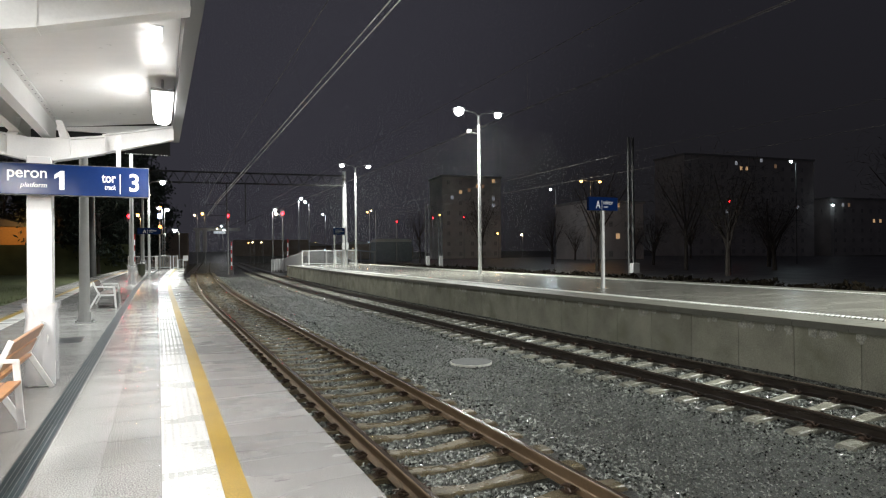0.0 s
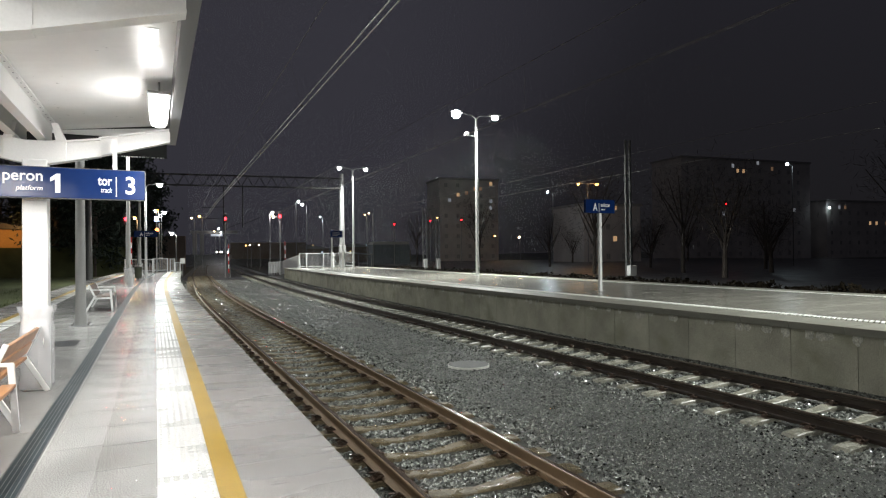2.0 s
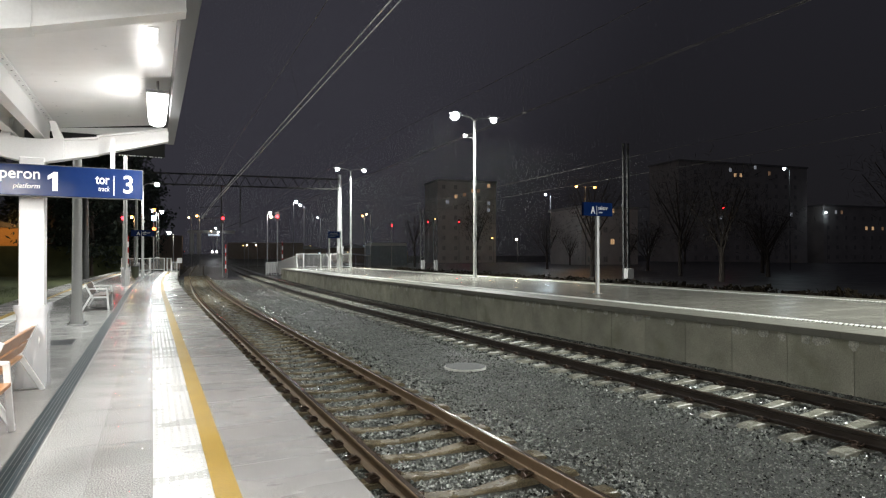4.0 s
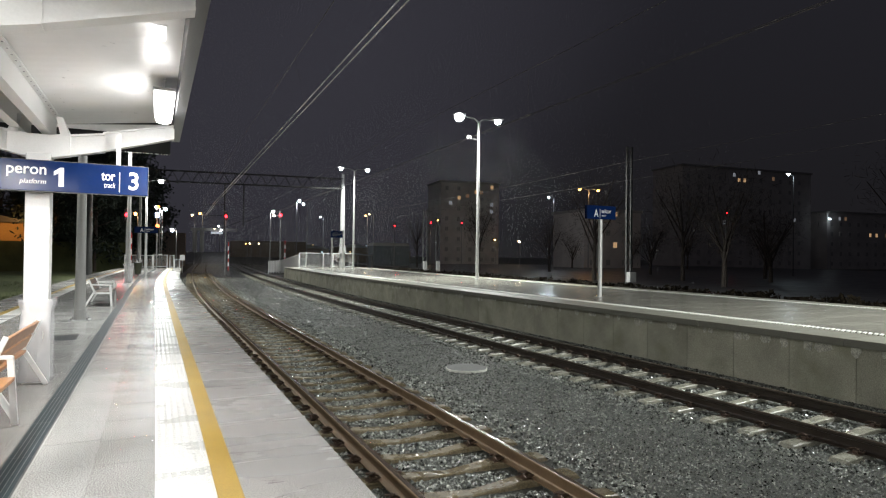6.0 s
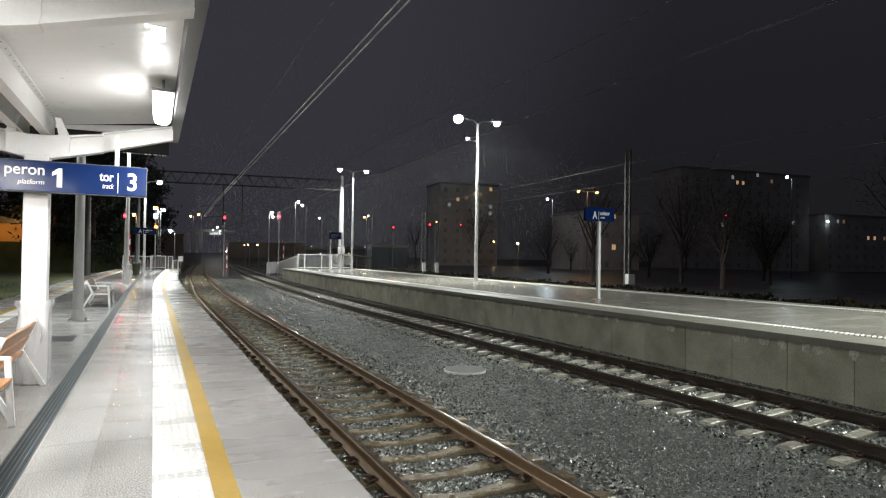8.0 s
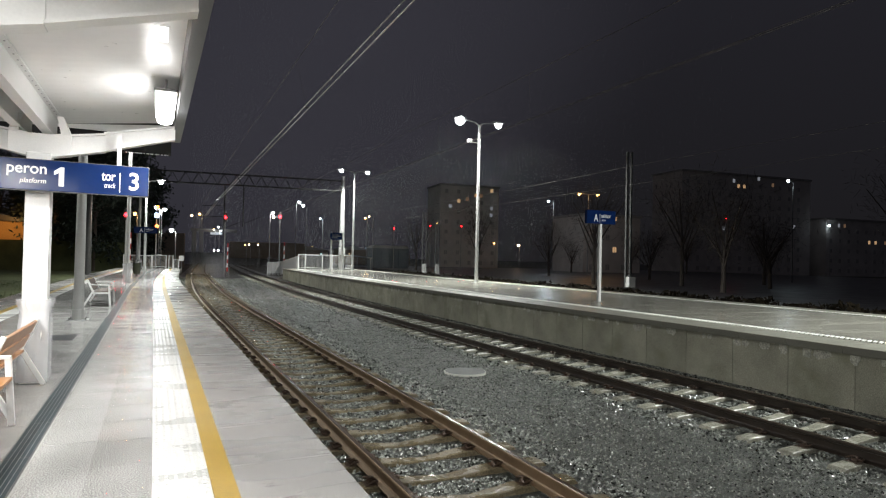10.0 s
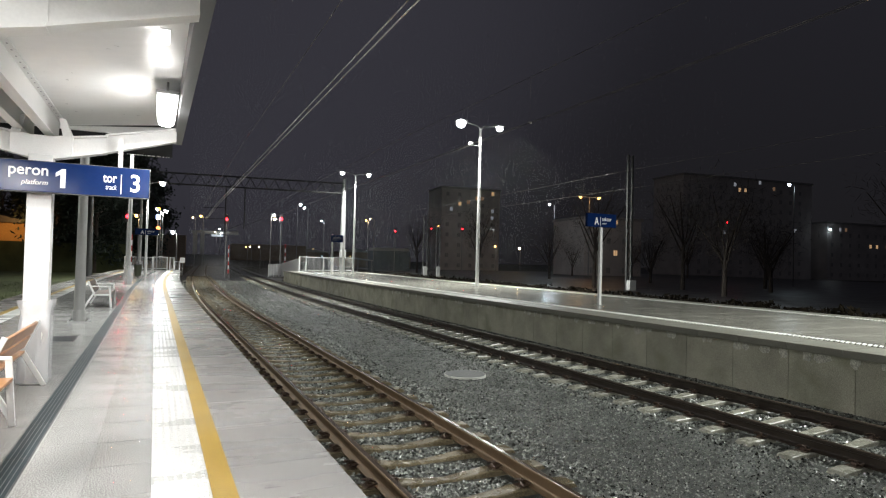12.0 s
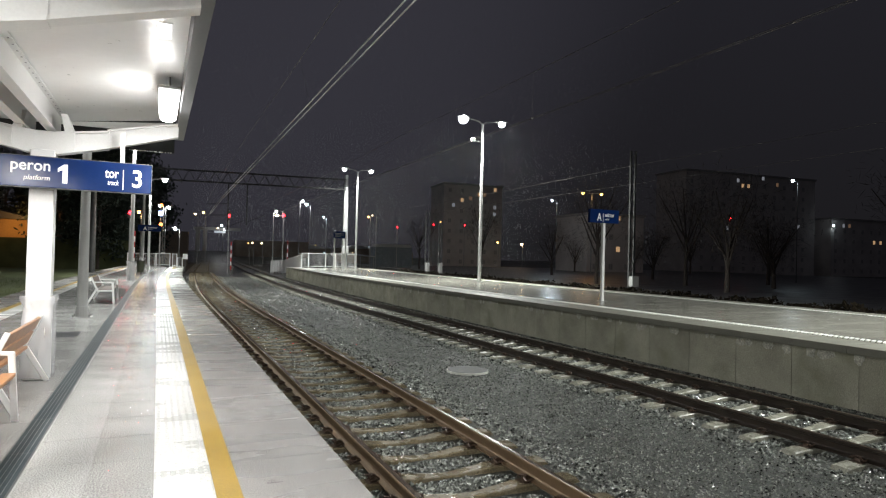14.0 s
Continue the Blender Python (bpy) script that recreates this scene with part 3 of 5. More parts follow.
def sector_sign(x, y, z0, zb, w, h, angle, faces, label):
    s = thing("sector_sign", pose(x, y, z0, 0, 0, angle), label, "sign", "sector signs")
    part("post", Shape().box((-.05, -.05, 0), (.05, .05, zb)), WHITE_STEEL, s, "pale square steel post", bevel=.008)
    part("base_plate", Shape().box((-.13, -.13, 0), (.13, .13, .012)), GREY_STEEL, s, bevel=.003)
    part("board", Shape().box((-w / 2, -.06, zb - .02), (w / 2, .06, zb - .02 + h)), BLUE, s, bevel=.01)
    bx = -w / 2

    def write(text, f0, f1, g0, g1, bold=0.0):
        lettering(text, (f1 - f0) * w, (g1 - g0) * h, SIGN_WHITE, s, Matrix.Translation((bx + f0 * w, -.0625, zb - .02 + g0 * h)) @ pose(0, 0, 0, 90, 0, 0), bold=bold)
    write("A", .24, .39, .16, .72, .004)
    part("divider", Shape().box((bx + .44 * w, -.064, zb - .02 + .06 * h), (bx + .452 * w, -.06, zb - .02 + .74 * h)), SIGN_WHITE, s, "thin white bar")
    write("sektor", .50, .83, .46, .76, .001)
    write("sector", .51, .66, .22, .34)
    return s


sector_sign(11.58, 17.4, Z2, 2.65, 1.24, .46, turn(17), 1, "blue sector A sign on a pale post on the far platform")
sector_sign(-5.84, 44.0, 0, 2.78, 1.40, .42, turn(44), 1, "blue sector A sign on a pale post at the platform end")

b = thing("info_board", pose(8.63, 55.3, Z2, 0, 0, turn(55)), "dark blue information board on two white posts", "sign")
for x in (-.52, .52):
    part("post", Shape().box((x - .06, -.05, 0), (x + .06, .05, 3.6)), WHITE_STEEL, b, bevel=.008)
part("board", Shape().box((-.66, -.11, 2.88), (.46, -.052, 3.52)), BLUE, b, "dark blue board with unreadable lines", bevel=.01)
for i, (z, w) in enumerate(((3.3, .7), (3.18, .8), (3.05, .5))):
    part("text_line", Shape().box((-.5, -.116, z), (-.5 + w, -.111, z + .03)), GREY_STEEL, b)


# ---- platform lamps ----
def lamp_head(parent, x, z, s, r=.18):
    h = part("head", Shape().prism([(x - s * .34, z + .02), (x + s * .34, z + .07), (x + s * .34, z + .12), (x - s * .34, z + .16)], -.16, .16), GREY_STEEL, parent, "flat lamp head", bevel=.01)
    # the flat lens is swollen to a globe to imitate its glare
    dome, n, rings = Shape(), 18, 8
    for a in range(rings + 1):
        u = (a / rings - .5) * math.pi
        dome.v += [(x + max(.012, r * math.cos(u)) * math.cos(6.2832 * i / n), max(.012, r * math.cos(u)) * math.sin(6.2832 * i / n), z - .06 - r * .9 * math.sin(u)) for i in range(n)]
    dome.f += [(a * n + i, a * n + (i + 1) % n, (a + 1) * n + (i + 1) % n, (a + 1) * n + i) for a in range(rings) for i in range(n)]
    dome.f += [tuple(range(n)), tuple(range(rings * n, rings * n + n))]
    part("lens", dome, LAMP_GLOW, h, "glowing cold white globe, as large as the lens's glare")


def platform_lamp(x, y, z0, h, reach, angle, watts, colour=(0.97, 1.0, 0.955)):
    l = thing("platform_lamp", pose(x, y, z0, 0, 0, angle), "tall galvanised platform lamp with two lit heads", "street lamp", "platform lamps")
    part("pole", Shape().tube((0, 0, 0), (0, 0, h), .105, .065, 16), PALE_STEEL, l, "pale tapered pole", smooth=True)
    part("base_plate", Shape().box((-.2, -.2, 0), (.2, .2, .02)), GREY_STEEL, l, bevel=.004)
    part("sleeve", Shape().tube((0, 0, .02), (0, 0, .24), .122, .118, 16), PALE_STEEL, l, "steel collar round the pole foot", bevel=.006)
    for sx, sy in ((-1, -1), (-1, 1), (1, -1), (1, 1)):
        part("bolt", Shape().tube((.15 * sx, .15 * sy, .02), (.15 * sx, .15 * sy, .06), .016, n=6), DARK_STEEL, l)
    for k in (-1, 1):
        a = Shape()
        a.tube((0, 0, h - .02), (.25 * k, 0, h + .17), .035, n=8).tube((.25 * k, 0, h + .17), ((reach - .2) * k, 0, h + .27), .03, n=8)
        part("arm", a, GREY_STEEL, l, smooth=True)
        lamp_head(l, reach * k, h + .22, k, .27 if k < 0 and h > 9 and y < 40 else .19)
        q = l.matrix_world @ Vector((reach * k, 0, h - .10))
        area_light("lamp_light", q, q + Vector((0.25 * k, 0, -5)), .5, .28, watts, colour, 152)
    return l


a = platform_lamp(13.1, 32.1, Z2, 9.12, 1.28, turn(30), 1600)
part("junction_box", Shape().box((-.72, -.08, 8.1), (-.5, .08, 8.28)), SIGN_WHITE, a, "small pale box on a bracket", bevel=.01)
part("bracket", Shape().tube((0, 0, 8.1), (-.6, 0, 8.12), .02, n=6), GREY_STEEL, a)
platform_lamp(10.41, 56.9, Z2, 9.35, 1.3, turn(56), 1500)
platform_lamp(-3.22, 14.7, 0, 7.2, 1.0, turn(15), 300)
platform_lamp(-5.0, 32.0, 0, 7.4, 1.0, turn(32), 480)
platform_lamp(-6.9, 52.0, 0, 6.95, 1.0, turn(50), 560)
# the lamps further back along both platforms
platform_lamp(16.0, 6.0, Z2, 9.12, 1.28, turn(5), 1350)


pole = thing("signal_post", pose(-7.06, 50, 0), "tall pale steel post near the platform end", "post")
part("shaft", Shape().tube((0, 0, 0), (0, 0, 5.7), .12, .08, 12), PALE_STEEL, pole, smooth=True)
part("base_plate", Shape().box((-.2, -.2, 0), (.2, .2, .02)), GREY_STEEL, pole, bevel=.004)
BIN_GREEN = material("olive_bin_paint", (0.06, 0.065, 0.04), 0.45, vary=0.2, bump=0.05)
bin_ = thing("litter_bin", pose(-6.05, 42.3, 0), "small olive litter bin beside the sector sign", "bin")
part("body", Shape().tube((0, 0, .08), (0, 0, .78), .19, .23, 16), BIN_GREEN, bin_, bevel=.01)
part("rim", Shape().tube((0, 0, .78), (0, 0, .83), .25, .25, 16), DARK_STEEL, bin_, bevel=.008)
part("foot", Shape().tube((0, 0, 0), (0, 0, .09), .06, n=10), DARK_STEEL, bin_)
cover = thing("floor_cover", spot(11.75, -4.4, .002), "dark sheet steel cover set in the wet paving", "cover")
part("plate", Shape().box((-.24, -.38, -.004), (.24, .38, .004)), FASCIA, cover, bevel=.002)
for k in (-1, 1):
    part("lifting_slot", Shape().box((-.05, .3 * k - .012, .004), (.05, .3 * k + .012, .0055)), DARK_STEEL, cover)


# ---- benches ----
def make_bench(m, length, label, arms=True, wood=WOOD):
    b = thing("bench", m, label, "bench", "platform benches")
    for e in (0, length):
        f = Shape()
        f.beam((.27, e, 0), (.23, e, .585 if arms else .38), .035, .05)
        if arms:
            f.beam((.25, e, .575), (-.2, e, .59), .05, .03)
        f.beam((-.36, e, 0), (-.12, e, .44), .035, .05)
        f.beam((-.12, e, .36), (-.28, e, .73), .035, .045)
        f.beam((.24, e, .36), (-.14, e, .36), .035, .05)
        part("end_frame", f, WHITE_STEEL, b, "white flat steel leg frame", bevel=.004)
    for i in range(4):
        x = .22 - .115 * i
        part("seat_slat", Shape().box((x - .05, .02, .385 - .006 * i), (x + .05, length - .02, .415 - .006 * i)), wood, b, bevel=.006)
    for i in range(2):
        q = pose(-.185 - .064 * i, 0, .50 + .148 * i, 0, -24, 0)
        part("back_slat", Shape().box((-.014, .02, -.07), (.014, length - .02, .07), q), wood, b, bevel=.006)
    return b


make_bench(spot(4.15, -4.30), 1.8, "bench of orange varnished wood slats on white steel frames")
make_bench(spot(7.67, -4.41, 0, 180), 1.6, "wooden slat bench turned to the other track, beside the column", arms=False)
make_bench(spot(18.2, -4.28), 1.8, "dark wooden slat bench with white armrests on the wet platform", wood=DARK_WOOD)


# ---- plastic wrapping round the column ----
def wrapping():
    s = Shape()
    n, rows = 40, 16
    for j in range(rows + 1):
        z = .02 + .92 * j / rows
        for i in range(n):
            a = 2 * math.pi * i / n
            c, d = math.cos(a), math.sin(a)
            r = .148 / max(abs(c), abs(d)) ** .75
            q = noise.noise(Vector((c * 3.1, d * 3.1, z * 4))) * .026 + noise.noise(Vector((c * 9, d * 9, z * 11))) * .012
            flare = .014 * (1 - z) + .04 * (z > .85)
            s.v.append(((r + q + flare) * c, (r + q + flare) * d, z))
    s.f += [(j * n + i, j * n + (i + 1) % n, (j + 1) * n + (i + 1) % n, (j + 1) * n + i) for j in range(rows) for i in range(n)]
    m = bpy.data.materials.new("clear_plastic_film")
    m.use_nodes = True
    p = m.node_tree.nodes["Principled BSDF"]
    p.inputs["Base Color"].default_value = (.85, .85, .88, 1)
    p.inputs["Roughness"].default_value = .18
    p.inputs["Alpha"].default_value = .3
    ob = part("plastic_wrapping", s, m, smooth=True)
    ob.matrix_world = spot(7.9, POST_OFF)
    tagged(ob, "crumpled clear plastic film wrapped round the column foot", "plastic film", "plastic wrappings")
    for place in (pose(-5.0, 32.0, 0, 0, 0, 50), pose(-7.06, 50, 0, 0, 0, 130)):
        tagged(copy_thing(ob, place), "crumpled clear plastic film round a pole on the platform")


wrapping()

# ---- overhead line ----
def wire_line(y):
    """The wires run straight from support to support."""
    return float(np.interp(y, (-20, 0, 42, 60), (4.84, 2.826, -1.41, -3.0)))


def wire(name, o, z, y0, y1, r, label, sag=0.0, step=3.0, wave=0.0):
    cu = bpy.data.curves.new(name, "CURVE")
    cu.dimensions, cu.bevel_depth, cu.bevel_resolution = "3D", r, 1
    sp = cu.splines.new("POLY")
    n = int((y1 - y0) / step)
    sp.points.add(n)
    for i in range(n + 1):
        y = y0 + (y1 - y0) * i / n
        u = ((y + 10) / 35.0) % 1.0
        sp.points[i].co = (wire_line(y) + o, y, z + sag * (4 * (u - .5) ** 2), 1)
    cu.materials.append(CONTACT if name == "contact_wire" and o < 1 else COPPER)
    return tagged(new(name, cu), label, "wire", "overhead wires")


# CONTACT is copper paled to imitate bloom; those wires are thickened too
CONTACT = material("bloom_bright_copper_wire", (0.78, 0.74, 0.68), 0.35, metal=0.6, vary=0.1, bump=0)
COPPER = material("weathered_copper_wire", (0.20, 0.185, 0.17), 0.4, metal=0.6, vary=0.1, bump=0)
for o, z, z2 in ((0.0, 4.92, 5.95), (TRACK_2 + .04, 5.2, 6.4), (18.75, 5.5, 6.35)):
    for dx in ((-.06, .06) if o < 1 else (-.035, .035) if o < 10 else (0,)):
        wire("contact_wire", o + dx, z, -20, 60, .0105 if o == 0 else .0065, "copper contact wire over the track")
    up = wire("messenger_wire", o + (-.25 if o == 0 else 0), z2, -20, 60, .007, "messenger wire above the contact wire", sag=.12)
    for i in range(10 if o > 10 else 2, 10):
        y = 2.5 + 5.8 * i
        d = part("dropper", Shape().tube((wire_line(y) + o + (-.25 if o == 0 else 0), y, z2 + .05), (wire_line(y) + o, y, z), .0025, n=5), COPPER, up, "thin dropper wire")
        part("clamp", Shape().box((wire_line(y) + o - .045, y - .02, z - .015), (wire_line(y) + o + .045, y + .02, z + .02)), COPPER, d, "small metal clamp")


def lattice_mast(x, y, z0, h, w, label, foot=.75):
    m = thing("catenary_mast", pose(x, y, z0, 0, 0, turn(min(y, 80))), label, "mast", "catenary masts")
    for k in (-1, 1):
        part("chord", Shape().box((k * w / 2 - .05, -.06, 0), (k * w / 2 + .05, .06, h)), DARK_STEEL, m)
    n = int(h / (w * 1.3))
    for i in range(n):
        a, b = h * i / n, h * (i + 1) / n
        k = 1 if i % 2 else -1
        part("lacing", Shape().beam((-k * w / 2, -.04, a), (k * w / 2, -.04, b), .03, .03), DARK_STEEL, m)
    part("foundation", Shape().box((-w / 2 + (.02 if foot > 1 else -.12), -.3, -.3), (w / 2 - (.02 if foot > 1 else -.12), .3, foot)), CONCRETE if foot < 1 else PALE_STEEL, m, "pale foundation block", bevel=.03)
    return m


m = lattice_mast(21.95, 30.0, -.5, 8.6, .34, "dark steel lattice mast with a pale cabinet at its foot", .3)
part("cabinet", Shape().box((-.24, -.4, .55), (.24, -.08, 1.15)), PALE_STEEL, m, "pale steel cabinet", bevel=.02)
lattice_mast(19.15, 62.0, -.6, 7.1, .42, "steel lattice mast on a white-painted foot", 1.5)
lattice_mast(20.8, 62.5, -.6, 6.2, .42, "steel lattice mast on a white-painted foot", 1.5)
mast = thing("catenary_mast", pose(9.85, 60.0, 0.15), "tall pale tubular mast carrying the signal bridge", "mast", "catenary masts")
part("shaft", Shape().tube((0, 0, 0), (0, 0, 9.4), .30, .18, 14), GREY_STEEL, mast, smooth=True)
part("cabinet", Shape().box((-.35, -.45, 1.5), (.3, -.2, 2.2)), GREY_STEEL, mast, bevel=.02)
mast = thing("catenary_mast", pose(-12.5, 60.0, -1.0), "tall tubular mast carrying the signal bridge", "mast", "catenary masts")
part("shaft", Shape().tube((0, 0, 0), (0, 0, 9.9), .30, .18, 14), DARK_STEEL, mast, smooth=True)


def portal():
    p = thing("catenary_portal", pose(-12.6, 60.0, 8.02), "grey lattice girder spanning the tracks", "girder")
    w, h, d = 22.4, 1.0, .6
    for z in (0, h):
        for y in (-d / 2, d / 2):
            part("chord", Shape().beam((0, y, z), (w, y, z + .06), .07, .07), MID_STEEL, p)
    n = 40
    for i in range(n):
        a, b = w * i / n, w * (i + 1) / n
        for y in (-d / 2, d / 2):
            part("diagonal", Shape().beam((a, y, 0 if i % 2 else h), (b, y, h if i % 2 else 0), .035, .035), MID_STEEL, p)
    for x, dz in ((11.3, 4.4), (13.0, 3.9)):
        part("drop_tube", Shape().tube((x, 0, 0), (x, 0, -dz), .06, n=8), MID_STEEL, p, "vertical support tube")
        part("stay_tube", Shape().tube((x, 0, -dz + .3), (x + 1.6, -.2, -dz + 1.0), .025, n=6), MID_STEEL, p)
    for z in (-3.1, -2.05):
        part("wire_arm", Shape().tube((11.3, 0, z + .12), (9.35, 0, z), .03, n=6), MID_STEEL, p, "thin tube arm holding a wire")


portal()


# ---- crossing, signals, fences ----
def barrier(x, y, z0, h, label):
    b = thing("crossing_barrier", pose(x, y, z0), label, "barrier", "raised barriers")
    part("housing", Shape().box((-.2, -.25, 0), (.2, .25, 1.0)), DARK_STEEL, b, bevel=.03)
    n = 7
    for i in range(n):
        a, c = .6 + (h - .6) * i / n, .6 + (h - .6) * (i + 1) / n
        part("band", Shape().box((-.06, -.30, a), (.06, -.26, c)), (RED_PAINT, SIGN_WHITE)[i % 2], b)
    return b


RED_PAINT = material("red_reflective_paint", (0.45, 0.03, 0.03), 0.4, vary=0.1, bump=0.02)
barrier(-1.02, 68.0, -.95, 3.6, "raised red and white barrier arm at the level crossing")
barrier(5.15, 72.5, -.95, 4.0, "raised red and white barrier arm at the level crossing")
barrier(-9.8, 64.5, -.95, 4.3, "raised red and white barrier arm beyond the platform end")


def signal(x, y, z0, h, lens, label, second=None):
    s = thing("railway_signal", pose(x, y, z0), label, "signal", "railway signals")
    part("mast", Shape().tube((0, 0, 0), (0, 0, h + .6), .07, n=10), GREY_STEEL, s)
    part("backboard", Shape().box((-.22, -.12, h - .5), (.22, .02, h + .5)), DARK_STEEL, s, "dark signal head", bevel=.05)
    part("lens", Shape().tube((0, -.18, h), (0, -.12, h), .075 if x > 60 else .15 if y < 100 else .13, n=20), lens, s, "lit red lens")
    if second:
        part("lens", Shape().tube((-.75, -.18, h - .05), (-.75, -.12, h - .05), .14, n=16), second, s, "lit warm lens")
        part("crossarm", Shape().box((-.8, -.1, h - .1), (0, -.05, h)), DARK_STEEL, s)
    return s


signal(-1.38, 69.5, -.95, 6.46, RED_GLOW, "railway signal with a red light at the crossing")
signal(4.66, 73.2, -.95, 7.0, RED_GLOW, "railway signal with a red and a white light", WARM_GLOW)
signal(-9.58, 60.2, -.95, 5.8, RED_GLOW, "railway signal with a red light beyond the platform")
signal(27.9, 110, -1, 8.05, RED_GLOW, "distant railway signal with a red light")
signal(38.3, 120, -1, 9.4, RED_GLOW, "distant railway signal with a red light")
signal(45.3, 120, -1, 9.6, RED_GLOW, "distant railway signal with a red light")
signal(63.4, 65, -1, 8.85, RED_GLOW, "distant railway signal with a small red light")


beam = area_light("signal_light", (-9.58, 59.9, 4.85), (-3.2, 12, 0), .25, .25, 2, (1, .02, .03), 50)


def far_lamp(x, y, z0, z1, lens, size, label, dx=0.0):
    l = thing("street_lamp", pose(x + dx, y, z0), label, "street lamp", "distant street lamps")
    h = z1 - z0
    size *= .5
    part("pole", Shape().tube((0, 0, 0), (0, 0, h - .15), .06, .04, 8), DARK_STEEL if y < 70 else GREY_STEEL, l)
    part("arm", Shape().tube((0, 0, h - .15), (-dx, 0, h + .12), .035, n=6), DARK_STEEL, l)
    part("head", Shape().box((-dx - .3, -.12, h + .08), (-dx + .3, .12, h + .18)), DARK_STEEL, l, bevel=.03)
    part("lens", Shape().tube((-dx, -.1, h - size), (-dx, -.05, h + .08), size * .75, size, 14), lens, l, "glowing lens", smooth=True)


COOL = glow("far_cold_lens", (0.8, 0.92, 1.0), 20)
for x, y, z, lens, size, dx in (
        (-7.5, 63, 5.8, COOL, .26, .3), (-6.7, 63, 5.65, COOL, .26, -.3), (-6.2, 64, 3.7, COOL, .30, .4),
        (-9.0, 61, 5.0, AMBER_GLOW, .25, .2), (3.8, 73, 6.45, LAMP_GLOW, .26, -.3), (8.86, 95, 9.8, COOL, .38, -.4), (9.46, 95, 9.3, COOL, .38, .6),
        (-8.94, 130, 9.1, WARM_GLOW, .35, .5), (-7.46, 130, 9.5, AMBER_GLOW, .45, .5), (-6.1, 169, 7.9, WARM_GLOW, .3, .4), (-5.05, 169, 8.66, COOL, .44, .4),
        (-4.4, 169, 7.6, COOL, .36, -.4), (14.06, 110, 8.3, COOL, .22, .5), (22.3, 110, 8.8, AMBER_GLOW, .3, .4), (23.05, 110, 9.1, WARM_GLOW, .24, .8),
        (46.5, 140, 10.3, AMBER_GLOW, .32, .3), (61.95, 140, 5.8, AMBER_GLOW, .42, .3), (68.8, 140, 5.5, WARM_GLOW, .62, .3),
        (49.7, 90, 11.7, COOL, .33, 1.0), (63.1, 55, 11.9, COOL, .32, .9),
        (161.7, 127, 13.6, COOL, .55, .5), (1.41, 131, 3.5, AMBER_GLOW, .2, .3), (2.19, 131, 3.6, WARM_GLOW, .26, .3), (3.99, 131, 3.6, WARM_GLOW, .24, .3)):
    far_lamp(x, y, -1.06, z, lens, size, "distant street lamp with a lit head", dx)
d = thing("street_lamp", pose(51.15, 80, -1.06), "sodium street lamp with two glowing heads on one pole", "street lamp", "distant street lamps")
part("pole", Shape().tube((0, 0, 0), (0, 0, 13.1), .11, .07, 10), GREY_STEEL, d, "grey steel pole")
for k in (-1, 1):
    part("arm", Shape().tube((0, 0, 13.0), (1.5 * k, 0, 13.2), .05, n=6), GREY_STEEL, d)
    h = part("head", Shape().box((1.65 * k - .4, -.18, 13.05), (1.65 * k + .4, .18, 13.25)), DARK_STEEL, d, bevel=.05)
    part("lens", Shape().tube((1.65 * k, -.1, 12.85), (1.65 * k, -.05, 13.06), .15, .24, 14), AMBER_GLOW, h, "glowing orange lens", smooth=True)
# the light of the nearest of them, from just under their lenses
for place, w, c in (((49.7, 90, 11.4), 650, (.75, .9, 1)), ((63.1, 55, 11.6), 130, (.75, .92, 1)), ((49.5, 80, 11.6), 200, (1, .5, .16)), ((52.8, 80, 11.6), 200, (1, .5, .16)),
                    ((68.8, 140, 5.1), 95, (1, .72, .4)), ((61.95, 140, 5.4), 48, (1, .6, .3)), ((46.5, 140, 9.9), 36, (1, .7, .45)),
                    ((-7.1, 62.7, 5.5), 520, (.93, .97, 1)), ((-6.2, 63.7, 3.5), 200, (.95, 1, .9)), ((-9.0, 60.7, 4.7), 90, (1, .6, .25)), ((-5.2, 168.5, 7.2), 170, (.95, .97, 1)),
                    ((-7.6, 129.7, 9.1), 240, (1, .7, .35)), ((9.1, 94.7, 9.2), 600, (.9, .95, 1)), ((3.8, 72.7, 6.1), 160, (.95, .97, 1)), ((22.6, 109.7, 8.5), 120, (1, .75, .45)), ((14.06, 109.7, 7.9), 320, (.75, .88, 1))):
    bulb("street_light", place, w, c, .16)

PANEL_BLUE = glow("blue_white_display", (.45, .6, 1.0), 5)
d = thing("departure_display", pose(-7.25, 61.5, 0), "lit blue and white display on a post at the platform end", "display")
part("post", Shape().tube((0, 0, 0), (0, 0, 5.6), .06, n=8), GREY_STEEL, d)
part("screen", Shape().box((-.17, -.1, 4.75), (.17, -.02, 5.2)), PANEL_BLUE, d, "glowing screen")
part("red_light", Shape().tube((.05, -.12, 3.95), (.05, -.05, 3.95), .16, n=14), glow("orange_red_lens", (1, .2, .05), 8), d, "glowing orange light")
part("red_light", Shape().tube((.05, -.12, 5.75), (.05, -.05, 5.75), .14, n=14), glow("orange_lens", (1, .3, .05), 8), d, "glowing orange light")


